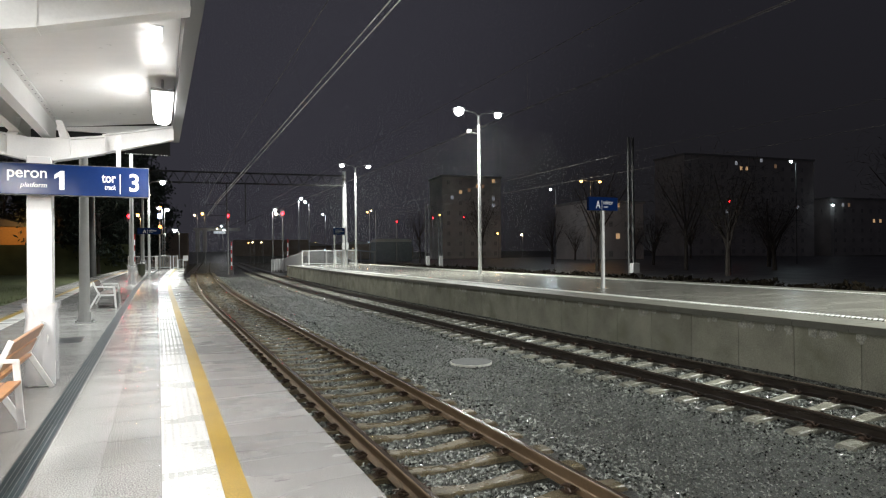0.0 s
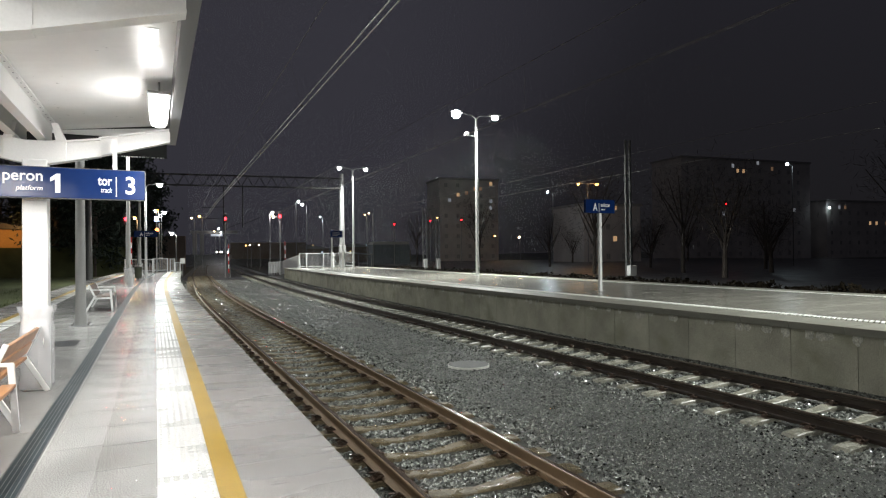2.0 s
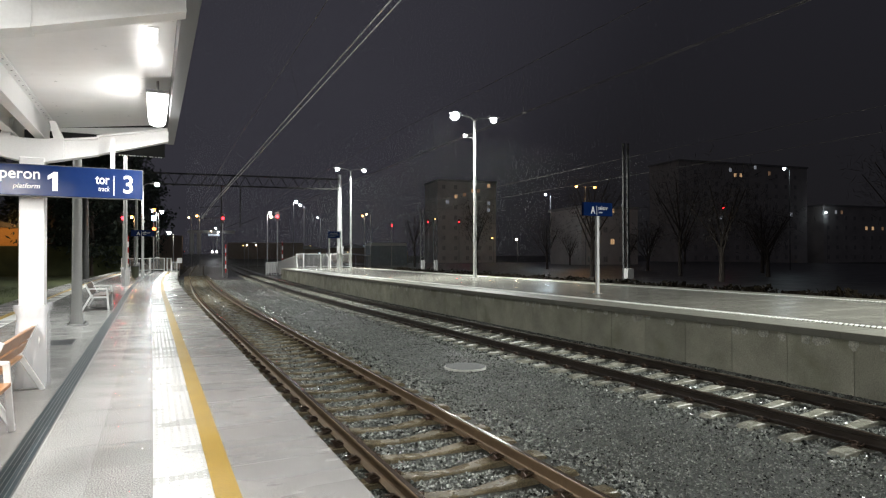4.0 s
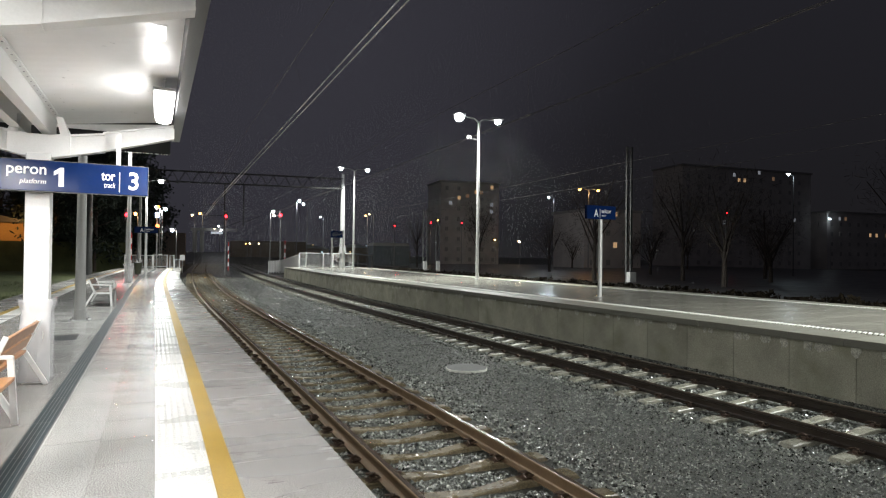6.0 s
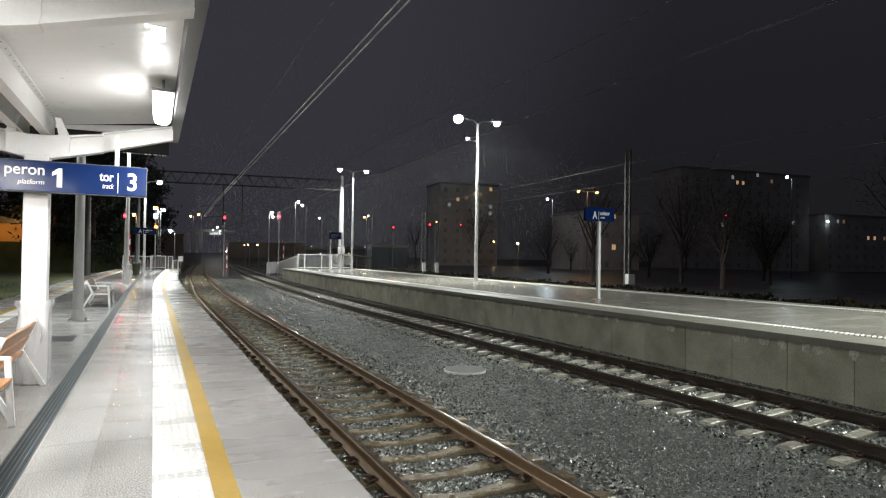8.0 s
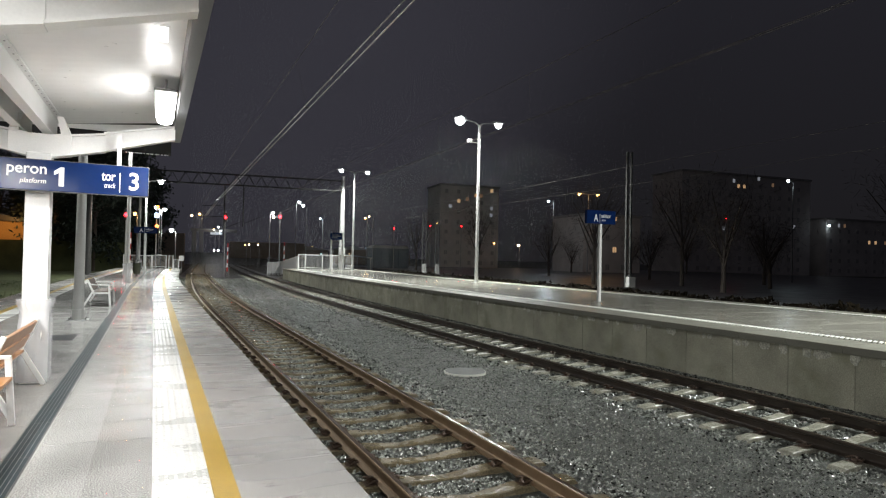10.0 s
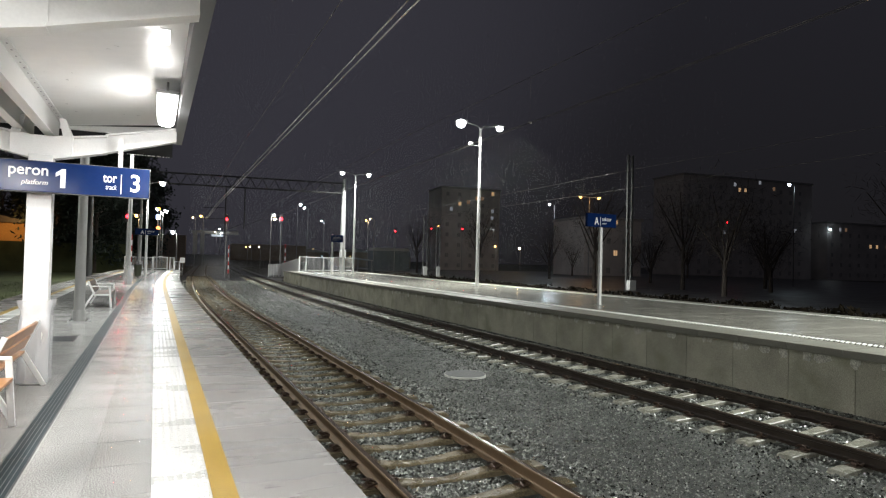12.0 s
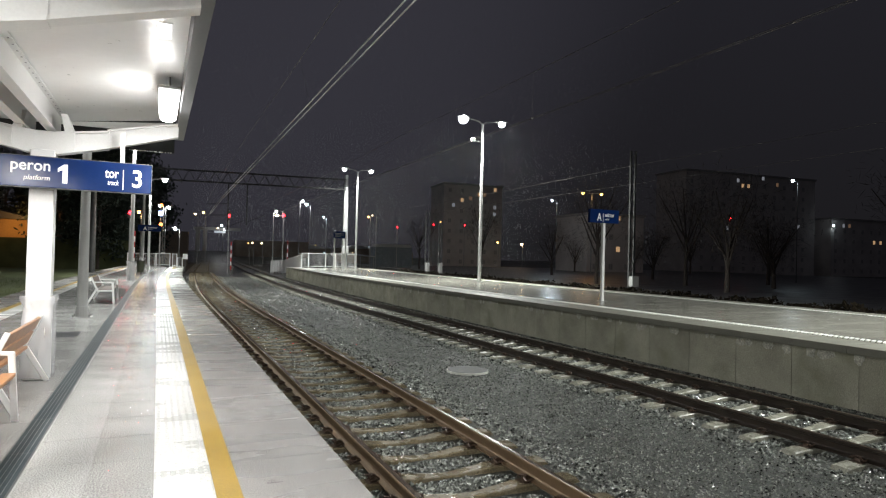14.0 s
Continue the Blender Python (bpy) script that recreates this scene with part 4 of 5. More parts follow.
def fence(points, z0, h, label, pitch=.12):
    f = thing("fence", pose(points[0][0], points[0][1], z0), label, "fence", "platform end fences")
    o = Vector((points[0][0], points[0][1], 0))
    for (x0, y0), (x1, y1) in zip(points, points[1:]):
        a, b = Vector((x0, y0, 0)) - o, Vector((x1, y1, 0)) - o
        for p in ((a, b) if (x0, y0) == points[0] else (b,)):
            part("post", Shape().box((p.x - .04, p.y - .04, 0), (p.x + .04, p.y + .04, h + .06)), WHITE_STEEL, f)
        up = Vector((0, 0, 1))
        part("rail", Shape().beam(a + up * h, b + up * h, .04, .05), WHITE_STEEL, f)
        part("rail", Shape().beam(a + up * .12, b + up * .12, .04, .05), WHITE_STEEL, f)
        bars = Shape()
        n = max(2, int((b - a).length / pitch))
        for i in range(1, n):
            p = a.lerp(b, i / n)
            bars.box((p.x - .007, p.y - .007, .12), (p.x + .007, p.y + .007, h))
        part("infill", bars, WHITE_STEEL, f, "thin white vertical bars")["kind"] = "stuff"
    return f


fence([(5.9, 62.4), (6.55, 62.4), (8.3, 62.4), (9.1, 62.4)], Z2, 1.45, "white steel bar fence closing the platform end")
fence([(9.3, 62.4), (10.3, 62.4), (11.4, 62.4)], Z2, 1.45, "white steel bar fence with a gate")
fence([(-9.92, 61.6), (-8.7, 61.6), (-7.62, 61.6)], 0, 1.2, "white steel bar railing at the platform end")
fence([(-6.11, 61.6), (-5.77, 61.6)], 0, 1.2, "short white steel railing beside the gate")
fence([(-5.7, 61.7), (-5.27, 61.7)], -.1, .95, "low white slatted railing beside the track", .09)
gate = thing("gate", pose(-7.51, 61.6, 0), "white steel gate with a mesh panel at the platform end", "gate")
for x in (0, 1.16):
    part("stile", Shape().box((x - .045, -.04, .02), (x + .045, .04, 1.27)), WHITE_STEEL, gate, bevel=.006)
for z in (.14, 1.2):
    part("rail", Shape().box((.045, -.03, z), (1.115, .03, z + .06)), WHITE_STEEL, gate)
part("latch_box", Shape().box((.4, -.06, 1.27), (.75, .03, 1.33)), WHITE_STEEL, gate)
mesh = Shape()
for i in range(1, 14):
    mesh.box((.045 + .0765 * i - .004, -.006, .2), (.045 + .0765 * i + .004, .006, 1.2))
for i in range(1, 11):
    mesh.box((.045, -.008, .2 + .091 * i - .004), (1.115, .008, .2 + .091 * i + .004))
part("mesh_panel", mesh, PALE_STEEL, gate, "welded wire mesh")


def panel_fence(points, z0, h, label):
    f = thing("panel_fence", pose(points[0][0], points[0][1], 0), label, "fence", "platform end fences")
    o = Vector((points[0][0], points[0][1], 0))
    for k, ((x0, y0), (x1, y1)) in enumerate(zip(points, points[1:])):
        a, b = Vector((x0, y0, z0[k])) - o, Vector((x1, y1, z0[k + 1])) - o
        up = Vector((0, 0, 1))
        part("panel", Shape().beam(a + up * (.1 + h / 2), b + up * (.1 + h / 2), .03, h - .2), WHITE_STEEL, f)
        n = max(2, int((b - a).length / .32))
        for i in range(n + 1):
            p = a.lerp(b, i / n)
            part("slat", Shape().box((p.x - .05, p.y - .05, p.z), (p.x + .05, p.y + .05, p.z + h)), WHITE_STEEL, f)
    return f


panel_fence([(5.85, 62.5), (5.25, 67.0), (4.75, 71.6), (3.35, 72.8)], (-.05, -.4, -.75, -.85), 1.5, "pale slatted fence sloping down beside the crossing")
s = thing("small_sign", pose(-5.1, 62.5, -.5), "small white sign on a post beside the track", "sign")
part("post", Shape().tube((0, 0, 0), (0, 0, 1.5), .03, n=6), GREY_STEEL, s)
part("plate", Shape().box((-.22, -.04, 1.25), (.22, -.01, 1.75)), SIGN_WHITE, s)
tagged(part("crossing_road", Shape().box((-40, 65.5, -1.1), (60, 71.5, BED + .012)), ASPHALT), "dark wet asphalt of the level crossing", "road", kind="structure")
tagged(part("road_ramp", Shape().add([(-60, 151, -1.07), (24, 151, -1.07), (24, 172, 1.8), (-60, 172, 1.8), (-60, 172, -1.1), (24, 172, -1.1)], [(0, 1, 2, 3), (3, 2, 5, 4), (0, 3, 4), (1, 5, 2), (0, 4, 5, 1)]), BALLAST),
       "stony slope rising to the road beyond the tracks", "slope", kind="structure")
tagged(part("far_road", Shape().box((-60, 172, -1.1), (24, 270, 1.8)), ASPHALT), "raised wet road beyond the tracks", "road", kind="structure")
tagged(part("side_road", Shape().box((24, 20, -1.08), (120, 140, -.5)), ASPHALT), "wet street behind the far platform", "road", kind="structure")

# ---- buildings ----
PLASTER = material("pale_plaster", (0.7, 0.67, 0.64), 0.8, vary=0.25, size=.3, grain=10, bump=0.1)
LIT = glow("lit_window_warm", (1.0, .62, .32), .45)
LIT_DIM = glow("lit_window_dim", (1.0, .6, .35), .11)
LIT_COLD = glow("lit_window_cold", (.85, .9, 1.0), .2)
# unlit panes and roofs are paled to imitate haze before the buildings
PANE = material("haze_paled_window_glass", (0.46, 0.45, 0.44), 0.15, vary=0.3, size=.4, bump=0)
ROOF_GREY = material("grey_roof_felt", (0.42, 0.41, 0.40), 0.8, vary=0.2)
FRAME = material("pale_window_frame", (0.6, 0.58, 0.55), 0.6, vary=0.1)
BROWN = material("brown_brick_wall", (0.28, 0.22, 0.17), 0.8, vary=0.25, size=.5, grain=10, bump=0.2)
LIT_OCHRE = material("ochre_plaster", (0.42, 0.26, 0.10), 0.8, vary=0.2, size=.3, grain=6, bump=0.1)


def block(x0, x1, y, h, lit, label):
    """A slab of flats between x0 and x1; lit: the x, the height and the glow of its bright windows."""
    w = x1 - x0
    b = thing("apartment_building", pose(x0, y, -1.06), label, "building", "distant buildings")
    part("wall", Shape().box((0, 0, 0), (w, 12, h)), PLASTER, b)
    part("roof", Shape().box((-.3, -.3, h), (w + .3, 12.3, h + .5)), ROOF_GREY, b)
    cells = [(a - x0, c + 1.06, g) for a, c, g in lit]
    for r in range(int(h / 2.9)):
        for k in range(int(w / 3.6)):
            a, c = 1.8 + 3.6 * k, 1.6 + 2.9 * r
            if all(abs(a - p) > 2 or abs(c - q) > 1.6 for p, q, _ in cells[:len(lit)]):
                cells.append((a, c, None))
    for a, c, g in cells:
        win = part("window", Shape().box((a - .5, -.06, c - .62), (a + .5, .02, c + .62)), FRAME, b)
        for p, q in ((-.42, -.04), (.04, .42)):
            part("pane", Shape().box((a + p, -.075, c - .52), (a + q, -.05, c + .52)), g or PANE, win)
    return b


block(54, 72, 160, 23.5, [(59.5, 18.2, LIT), (62.1, 18.8, LIT_DIM), (64.7, 20, LIT), (66.4, 20, LIT_DIM), (69.7, 21.6, LIT), (69.7, 16.5, LIT_COLD), (56.9, 16.6, LIT_COLD), (69.6, 14.5, LIT_COLD)],
      "pale apartment block in the dark with a few lit windows")
block(112, 158, 130, 27.5, [(129.5, 24.9, LIT_COLD), (131.2, 23.5, LIT), (133.2, 23.5, LIT), (138.4, 26, LIT_COLD), (143.6, 24.5, LIT_DIM), (126, 11.6, LIT_COLD), (129.3, 11.8, LIT_DIM), (151.8, 12.9, LIT_COLD)],
      "pale apartment block in the dark with a few lit windows")
block(162, 200, 128, 16.5, [(166.9, 13.8, LIT_COLD), (169.3, 13.8, LIT_DIM), (179.5, 9.2, LIT), (182.2, 9.2, LIT), (186.4, 9.2, LIT_DIM)], "low apartment block in the dark with lit windows")
block(63, 76, 100, 11.5, [(68.2, 10.2, LIT), (70.0, 10.2, LIT), (70.0, 4.0, LIT)], "house in the dark with warm lit windows behind the street lamps")

sh = thing("storage_shed", pose(-24.5, 76, -1.06), "low shed with an ochre front lit by an unseen lamp", "building")
part("wall", Shape().box((-8, 0, 0), (3.2, 8, 5.6)), LIT_OCHRE, sh)
part("roof", Shape().prism([(-8.3, 5.6), (3.5, 5.6), (-2.4, 7.0)], -.3, 8.3), DARK_STEEL, sh)
# added dark strip that leaves only the shed's upper band lit
hd = part("shed_screen", Shape().box((-40, 72.8, -1.06), (-11.4, 73.6, 2.5)), GRASS)
tagged(hd, "added dark screen hiding the shed's unlit lower wall", "hedge", kind="structure")
# added orange light for the shed front, without a lamp body
area_light("shed_light", (-22.5, 72.5, 5.2), (-23, 76, 2.5), .4, .3, 130, (1, .5, .16))

st = thing("footbridge_pier", pose(-10.3, 173, 1.8), "grey concrete footbridge pier beside the road", "pier")
part("column", Shape().box((-1.42, 0, 0), (-.34, 1.3, 6.2)), CONCRETE, st, bevel=.04)
part("column", Shape().box((.4, 0, 0), (1.42, 1.3, 6.2)), CONCRETE, st, bevel=.04)
part("deck", Shape().box((-1.9, -.4, 5.7), (10, 1.8, 6.4)), CONCRETE, st)
part("hall_window", Shape().box((3.2, -.47, 4.9), (6.2, -.38, 5.5)), LIT_COLD, st, "lit strip under the deck")
wl = part("depot_wall", Shape().box((-2.04, 163, -1.06), (17, 164.2, 4.75)), BROWN)
tagged(wl, "long dark brown depot wall with warm lamps", "wall", kind="structure")
ht = part("dark_hall", Shape().box((-40, 121, -1.06), (-9.5, 123, 5.2)), BROWN)
tagged(ht, "long dark hall beside the road", "wall", kind="structure")

HALL_BLUE = material("blue_grey_sheet_wall", (0.16, 0.19, 0.22), 0.5, metal=0.2, vary=0.2, size=1, grain=20, bump=0.1)
sp = thing("bus_shelter", pose(27.4, 110, -1.06), "blue-grey sheet metal hall with bays behind the tracks", "shelter")
part("roof", Shape().prism([(-3.6, 4.3), (-3.2, 4.85), (3.2, 4.85), (3.6, 4.3)], 0, 5), GREY_STEEL, sp)
for i in range(5):
    x = -3.4 + 1.7 * i
    part("column", Shape().box((x - .15, 0, 0), (x + .15, .3, 4.3)), HALL_BLUE, sp)
part("back_wall", Shape().box((-3.5, 4.7, 0), (3.5, 4.9, 4.3)), HALL_BLUE, sp)
for i in range(4):
    x = -3.4 + 1.7 * i
    part("wall_panel", Shape().box((x + .15, .12, 0), (x + 1.55, .22, 4.3)), HALL_BLUE, sp)
part("end_wall", Shape().box((-3.55, .3, 0), (-3.45, 4.7, 4.3)), HALL_BLUE, sp)
lr = thing("low_roof", pose(18.1, 109, -1.06), "pale sheet roof on posts beside the blue-grey hall", "shelter")
part("roof", Shape().prism([(0, 3.15), (5.6, 2.5), (5.6, 2.3), (0, 2.95)], 0, 3), GREY_STEEL, lr)
for x, z in ((.3, 3.0), (2.8, 2.7), (5.3, 2.4)):
    part("post", Shape().box((x - .06, .3, 0), (x + .06, .42, z)), GREY_STEEL, lr)


# ---- trees and grass ----
BARK = material("dark_bark", (0.10, 0.082, 0.07), 0.85, vary=0.3, size=4, grain=30, bump=0.4)
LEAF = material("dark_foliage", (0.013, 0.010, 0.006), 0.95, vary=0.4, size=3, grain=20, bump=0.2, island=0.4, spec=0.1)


def make_tree(seed, h):
    rng = random.Random(seed)
    t = thing("tree", pose(0, 0, -1.06), "dark bare-twigged tree beyond the railway at night", "tree", "trees by the street")
    trunk, twigs = Shape(), Shape()
    trunk.tube((0, 0, 0), (.1, 0, h * .45), .2, .13, 8)
    tips = []
    for i in range(9):
        a = 2.4 * i + rng.uniform(-.4, .4)
        z0 = h * rng.uniform(.25, .45)
        z1 = z0 + h * rng.uniform(.25, .5)
        r = h * rng.uniform(.12, .3)
        p, q = Vector((.05, 0, z0)), Vector((r * math.cos(a), r * math.sin(a), z1))
        trunk.tube(p, q, .08, .03, 6)
        tips.append((p, q))
    for p, q in tips:
        for j in range(130):
            c = p.lerp(q, rng.uniform(.35, 1.15)) + Vector((rng.gauss(0, .7), rng.gauss(0, .7), rng.gauss(.2, .6)))
            d = Vector((rng.gauss(0, 1), rng.gauss(0, 1), rng.gauss(.6, 1))).normalized() * rng.uniform(.4, 1.1)
            e = d.cross(Vector((rng.random(), rng.random(), rng.random()))).normalized() * rng.uniform(.008, .022)
            twigs.add([c, c + d * .5 + e, c + d, c + d * .5 - e], [(0, 1, 2, 3)])
    part("trunk", trunk, BARK, t)
    part("crown", twigs, BARK, t, "bare dark twigs")
    return t


first = [make_tree(1, 8.5), make_tree(2, 11), make_tree(3, 7)]
spots = [(33, 34), (38, 44), (44, 40), (52, 48), (30, 46), (47, 60), (40, 72), (33, 80), (58, 96), (84, 96), (44, 28), (96, 88), (74, 100), (28, 95), (-16, 40), (-20, 55), (-26, 60)]
for i, (x, y) in enumerate(spots):
    src = first[i % 3]
    if i < 3:
        src.matrix_world = pose(x, y, -1.06, 0, 0, 40 * i)
    else:
        copy_thing(src, pose(x, y, -1.06, 0, 0, 77 * i))


EVERGREEN = material("dark_evergreen_leaves", (0.05, 0.064, 0.052), 0.85, vary=0.4, size=2, grain=20, bump=0.2, island=0.3, spec=0.1)


def make_leafy(seed, h):
    rng = np.random.default_rng(seed)
    t = thing("leafy_tree", pose(0, 0, -1.06), "tall dark leafy tree behind the platform", "tree", "tall trees by the bank")
    trunk = Shape().tube((0, 0, 0), (0, 0, h * .6), .28, .12, 9)
    heads = []
    for i in range(22):
        a, z = 2.4 * i, h * (.16 + .8 * i / 22)
        r = (1.1 + 2.2 * math.sin(math.pi * (.12 + .8 * i / 22))) * rng.uniform(.7, 1.1)
        c = np.array((r * math.cos(a), r * math.sin(a), z))
        trunk.tube((0, 0, z * .8 - .2), tuple(c), .07, .02, 5)
        heads.append(c)
    heads = np.array(heads)
    n = 7000
    c = heads[rng.integers(0, len(heads), n)] + rng.normal(0, (.75, .75, .6), (n, 3))
    d, e = rng.normal(0, .14, (n, 3)), rng.normal(0, .09, (n, 3))
    crown = Shape().add(np.stack([c - d, c + e, c + d, c - e], 1).reshape(-1, 3).tolist(), np.arange(4 * n).reshape(-1, 4).tolist())
    part("trunk", trunk, BARK, t)
    part("crown", crown, EVERGREEN, t, "dense dark green leaves")
    return t


leafy = [make_leafy(21, 15), make_leafy(22, 17)]
for i, (x, y) in enumerate([(-14.6, 73), (-19, 76), (-17, 81), (-23, 88), (-28, 88), (-33, 89), (-38, 88), (-13.8, 86), (-25.5, 93), (-43, 86), (-12.8, 92)]):
    m = pose(x, y, -1.06, 0, 0, 67 * i)
    if i < 2:
        leafy[i].matrix_world = m
    else:
        copy_thing(leafy[i % 2], m)


def hedge():
    rng = np.random.default_rng(11)
    n = 26000
    y = rng.uniform(-2, 62, n)
    o = 19.6 + rng.normal(0, .35, n)
    x = np.array([line(v) for v in y]) + o
    top = .05 + .08 * np.sin(y * 1.7) + .08 * np.sin(y * 4.1)
    z = -1.06 + (top + 1.06) * rng.uniform(0, 1, n) ** .6
    d, e = rng.normal(0, .07, (n, 3)), rng.normal(0, .04, (n, 3))
    c = np.stack([x, y, z], 1)
    vs = np.stack([c - d, c + e, c + d, c - e], 1).reshape(-1, 3)
    fs = np.arange(4 * n).reshape(-1, 4)
    me = bpy.data.meshes.new("hedge")
    me.from_pydata(vs.tolist(), [], fs.tolist())
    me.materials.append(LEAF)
    tagged(new("hedge", me), "low dark leafy hedge behind the far platform", "hedge", kind="stuff")


hedge()


def town_house(x0, x1, y, h, lights, label):
    h, lights = h * .55, [(x, z * .6, g) for x, z, g in lights]
    b = thing("town_house", pose(x0, y, -1.06), label, "building", "distant town houses")
    part("wall", Shape().box((0, 0, 0), (x1 - x0, 8, h)), BROWN, b)
    part("roof", Shape().prism([(-.4, h), (x1 - x0 + .4, h), ((x1 - x0) / 2, h + 1.2)], -.4, 8.4), ROOF_GREY, b)
    for x, z, g in lights:
        w = part("window", Shape().box((x - x0 - .45, -.06, z + 1.06 - .4), (x - x0 + .45, .02, z + 1.06 + .4)), DARK_STEEL, b)
        part("pane", Shape().box((x - x0 - .22, -.09, z + 1.06 - .25), (x - x0 + .22, -.06, z + 1.06 + .25)), g, w)


SMALL = glow("small_cold_light", (.7, .85, 1.0), 1.2)
SMALL_WARM = glow("small_warm_light", (1.0, .7, .35), 1.2)
town_house(14, 27, 190, 8, [(16.2, 6.2, SMALL), (18.4, 4.4, SMALL), (22.0, 7.2, SMALL_WARM), (24.8, 3.6, SMALL)], "dark town house with small lit windows")
town_house(30, 44, 200, 9, [(32.0, 6.6, SMALL), (35.5, 4.0, SMALL_WARM), (41, 7.4, SMALL)], "dark town house with small lit windows")
town_house(47, 58, 205, 7, [(49, 5.2, SMALL_WARM), (54, 3.9, SMALL)], "dark town house with small lit windows")
town_house(4, 13, 180, 6, [(6.5, 4.6, SMALL), (10.5, 3.4, SMALL_WARM)], "dark town house with small lit windows")


def grass_bank():
    rng = np.random.default_rng(8)
    vs, fs = [], []
    for i in range(9000):
        y = 6 + 40 * rng.random() ** 1.3
        x = line(y) - 7.6 - 9 * rng.random()
        z = -.55 + .1 * math.sin(x * 2)
        a, h = rng.uniform(0, 6.28), rng.uniform(.06, .2)
        dx, dy = .012 * math.cos(a), .012 * math.sin(a)
        k = len(vs)
        vs += [(x - dx, y - dy, z), (x + dx, y + dy, z), (x + rng.normal(0, .05), y + rng.normal(0, .05), z + h)]
        fs.append((k, k + 1, k + 2))
    me = bpy.data.meshes.new("grass")
    me.from_pydata(vs, [], fs)
    me.materials.append(GRASS)
    tagged(new("grass", me), "short dark grass on the bank beside the platform", "grass", kind="stuff")


tagged(part("grass_bank", Shape().sweep([(-30, -1.1), (-7.2, -1.1), (-7.2, -.6), (-30, -.5)], 0, 70, 3), GRASS), "dark grass bank beside the platform", "ground", kind="structure")
grass_bank()

WATER = material("falling_rain", (0.8, 0.82, 0.85), 0.3, vary=0.05, bump=0)


def make_rain():
    rng = np.random.default_rng(21)
    n = 300000
    y = 19 + 46 * rng.random(n)
    o = rng.uniform(-1.2, 19, n)
    z = rng.uniform(.2, 32, n)
    x = np.array([line(v) for v in np.linspace(18, 66, 97)])
    x = np.interp(y, np.linspace(18, 66, 97), x) + o
    keep = ((x ** 2 + y ** 2) > 480) & (y > 19)
    x, y, z = x[keep], y[keep], z[keep]
    n = len(x)
    a, h, w = rng.uniform(0, 6.283, n), rng.uniform(.08, .2, n), rng.uniform(.0002, .0005, n)
    c = np.stack([x, y, z], 1)
    d = np.stack([np.cos(a) * w, np.sin(a) * w, 0 * a], 1)
    up = np.stack([.04 * h, 0 * h, h], 1)
    vs = np.stack([c - d, c + d, c + up + d, c + up - d], 1).reshape(-1, 3)
    me = bpy.data.meshes.new("rain")
    me.from_pydata(vs.tolist(), [], np.arange(4 * n).reshape(-1, 4).tolist())
    me.materials.append(WATER)
    return tagged(new("rain", me), "fine steady rain falling over the tracks", "rain", kind="stuff")


rain = make_rain()

# ---- platform surfaces ----

def slab_mesh(name, w, l, h, mat, chamfer=.006):
    c = chamfer
    s = Shape()
    x, y = w / 2 - .001, l / 2 - .001
    s.add([(-x, -y, -h), (x, -y, -h), (x, y, -h), (-x, y, -h), (-x, -y, -c), (x, -y, -c), (x, y, -c), (-x, y, -c),
           (-x + c, -y + c, 0), (x - c, -y + c, 0), (x - c, y - c, 0), (-x + c, y - c, 0)],
          [(0, 1, 5, 4), (1, 2, 6, 5), (2, 3, 7, 6), (3, 0, 4, 7), (4, 5, 9, 8), (5, 6, 10, 9), (6, 7, 11, 10), (7, 4, 8, 11), (8, 9, 10, 11)])
    return s.mesh(name, mat)


def lay(parent, name, mesh, offs, z, y0, pitch, count, near, label=""):
    """Rows of alike slabs along the line: those nearer than the limit as pieces, the rest as one part."""
    rest = Shape()
    vs = [v.co.copy() for v in mesh.vertices]
    fs = [tuple(p.vertices) for p in mesh.polygons]
    for i in range(count):
        y = y0 + pitch * i
        for o in offs:
            m = spot(y, o, z)
            if 2.2 < y < near:
                ob = new(name, mesh)
                ob.parent = parent
                ob.matrix_local = m @ pose(0, 0, random.uniform(-.0006, .0006), random.uniform(-.03, .03), random.uniform(-.03, .03), 0)
            else:
                rest.add([m @ v for v in vs], fs)
    if rest.v:
        ob = part(name + "_field", rest, mesh.materials[0], parent, label)
        ob["kind"] = "stuff"


tagged(part("joint_bed", Shape().sweep([(EDGE_LEFT + .1, -.055), (EDGE_1 - .1, -.055), (EDGE_1 - .1, -.0018), (EDGE_LEFT + .1, -.0018)], -12, END_1, 2), JOINT, P1))
slab = slab_mesh("paving_slab", .385, .6, .05, PAVING, .0012)
strip = slab_mesh("strip_slab", .385, .6, .05, STRIP, .0012)
lay(P1, "strip_slab", strip, (-3.529, -4.098), 0, -9.4, .6, 118, 26, "smooth pale slabs along the drain")
lay(P1, "paving_slab", slab, (-3.143,), 0, -9.4, .6, 118, 26, "wet grey concrete paving slabs")
slab_l = slab_mesh("dark_slab", .375, .6, .05, DARK_PAVING, .002)
lay(P1, "dark_slab", slab_l, (-4.4785, -4.8535, -5.2285, -5.6035), 0, -9.1, .6, 118, 24, "wet grey concrete paving slabs")
edge = slab_mesh("edge_slab", .73, 1.0016, .2, COPING, .0006)
lay(P1, "edge_slab", edge, (-2.085,), 0, -11.0, 1.0, 73, 40, "grey concrete edge slabs")
edge_left = slab_mesh("edge_slab", .8, 1.0, .2, COPING, .0008)
lay(P1, "edge_slab", edge_left, (-6.68,), 0, -11.0, 1.0, 73, 40, "grey concrete edge slabs")
tile = slab_mesh("tactile_tile", .345, .345, .05, TACTILE, .0015)
lay(P1, "tactile_tile", tile, (-2.775,), .002, -9.13, .345, 206, 45, "white tactile tiles")
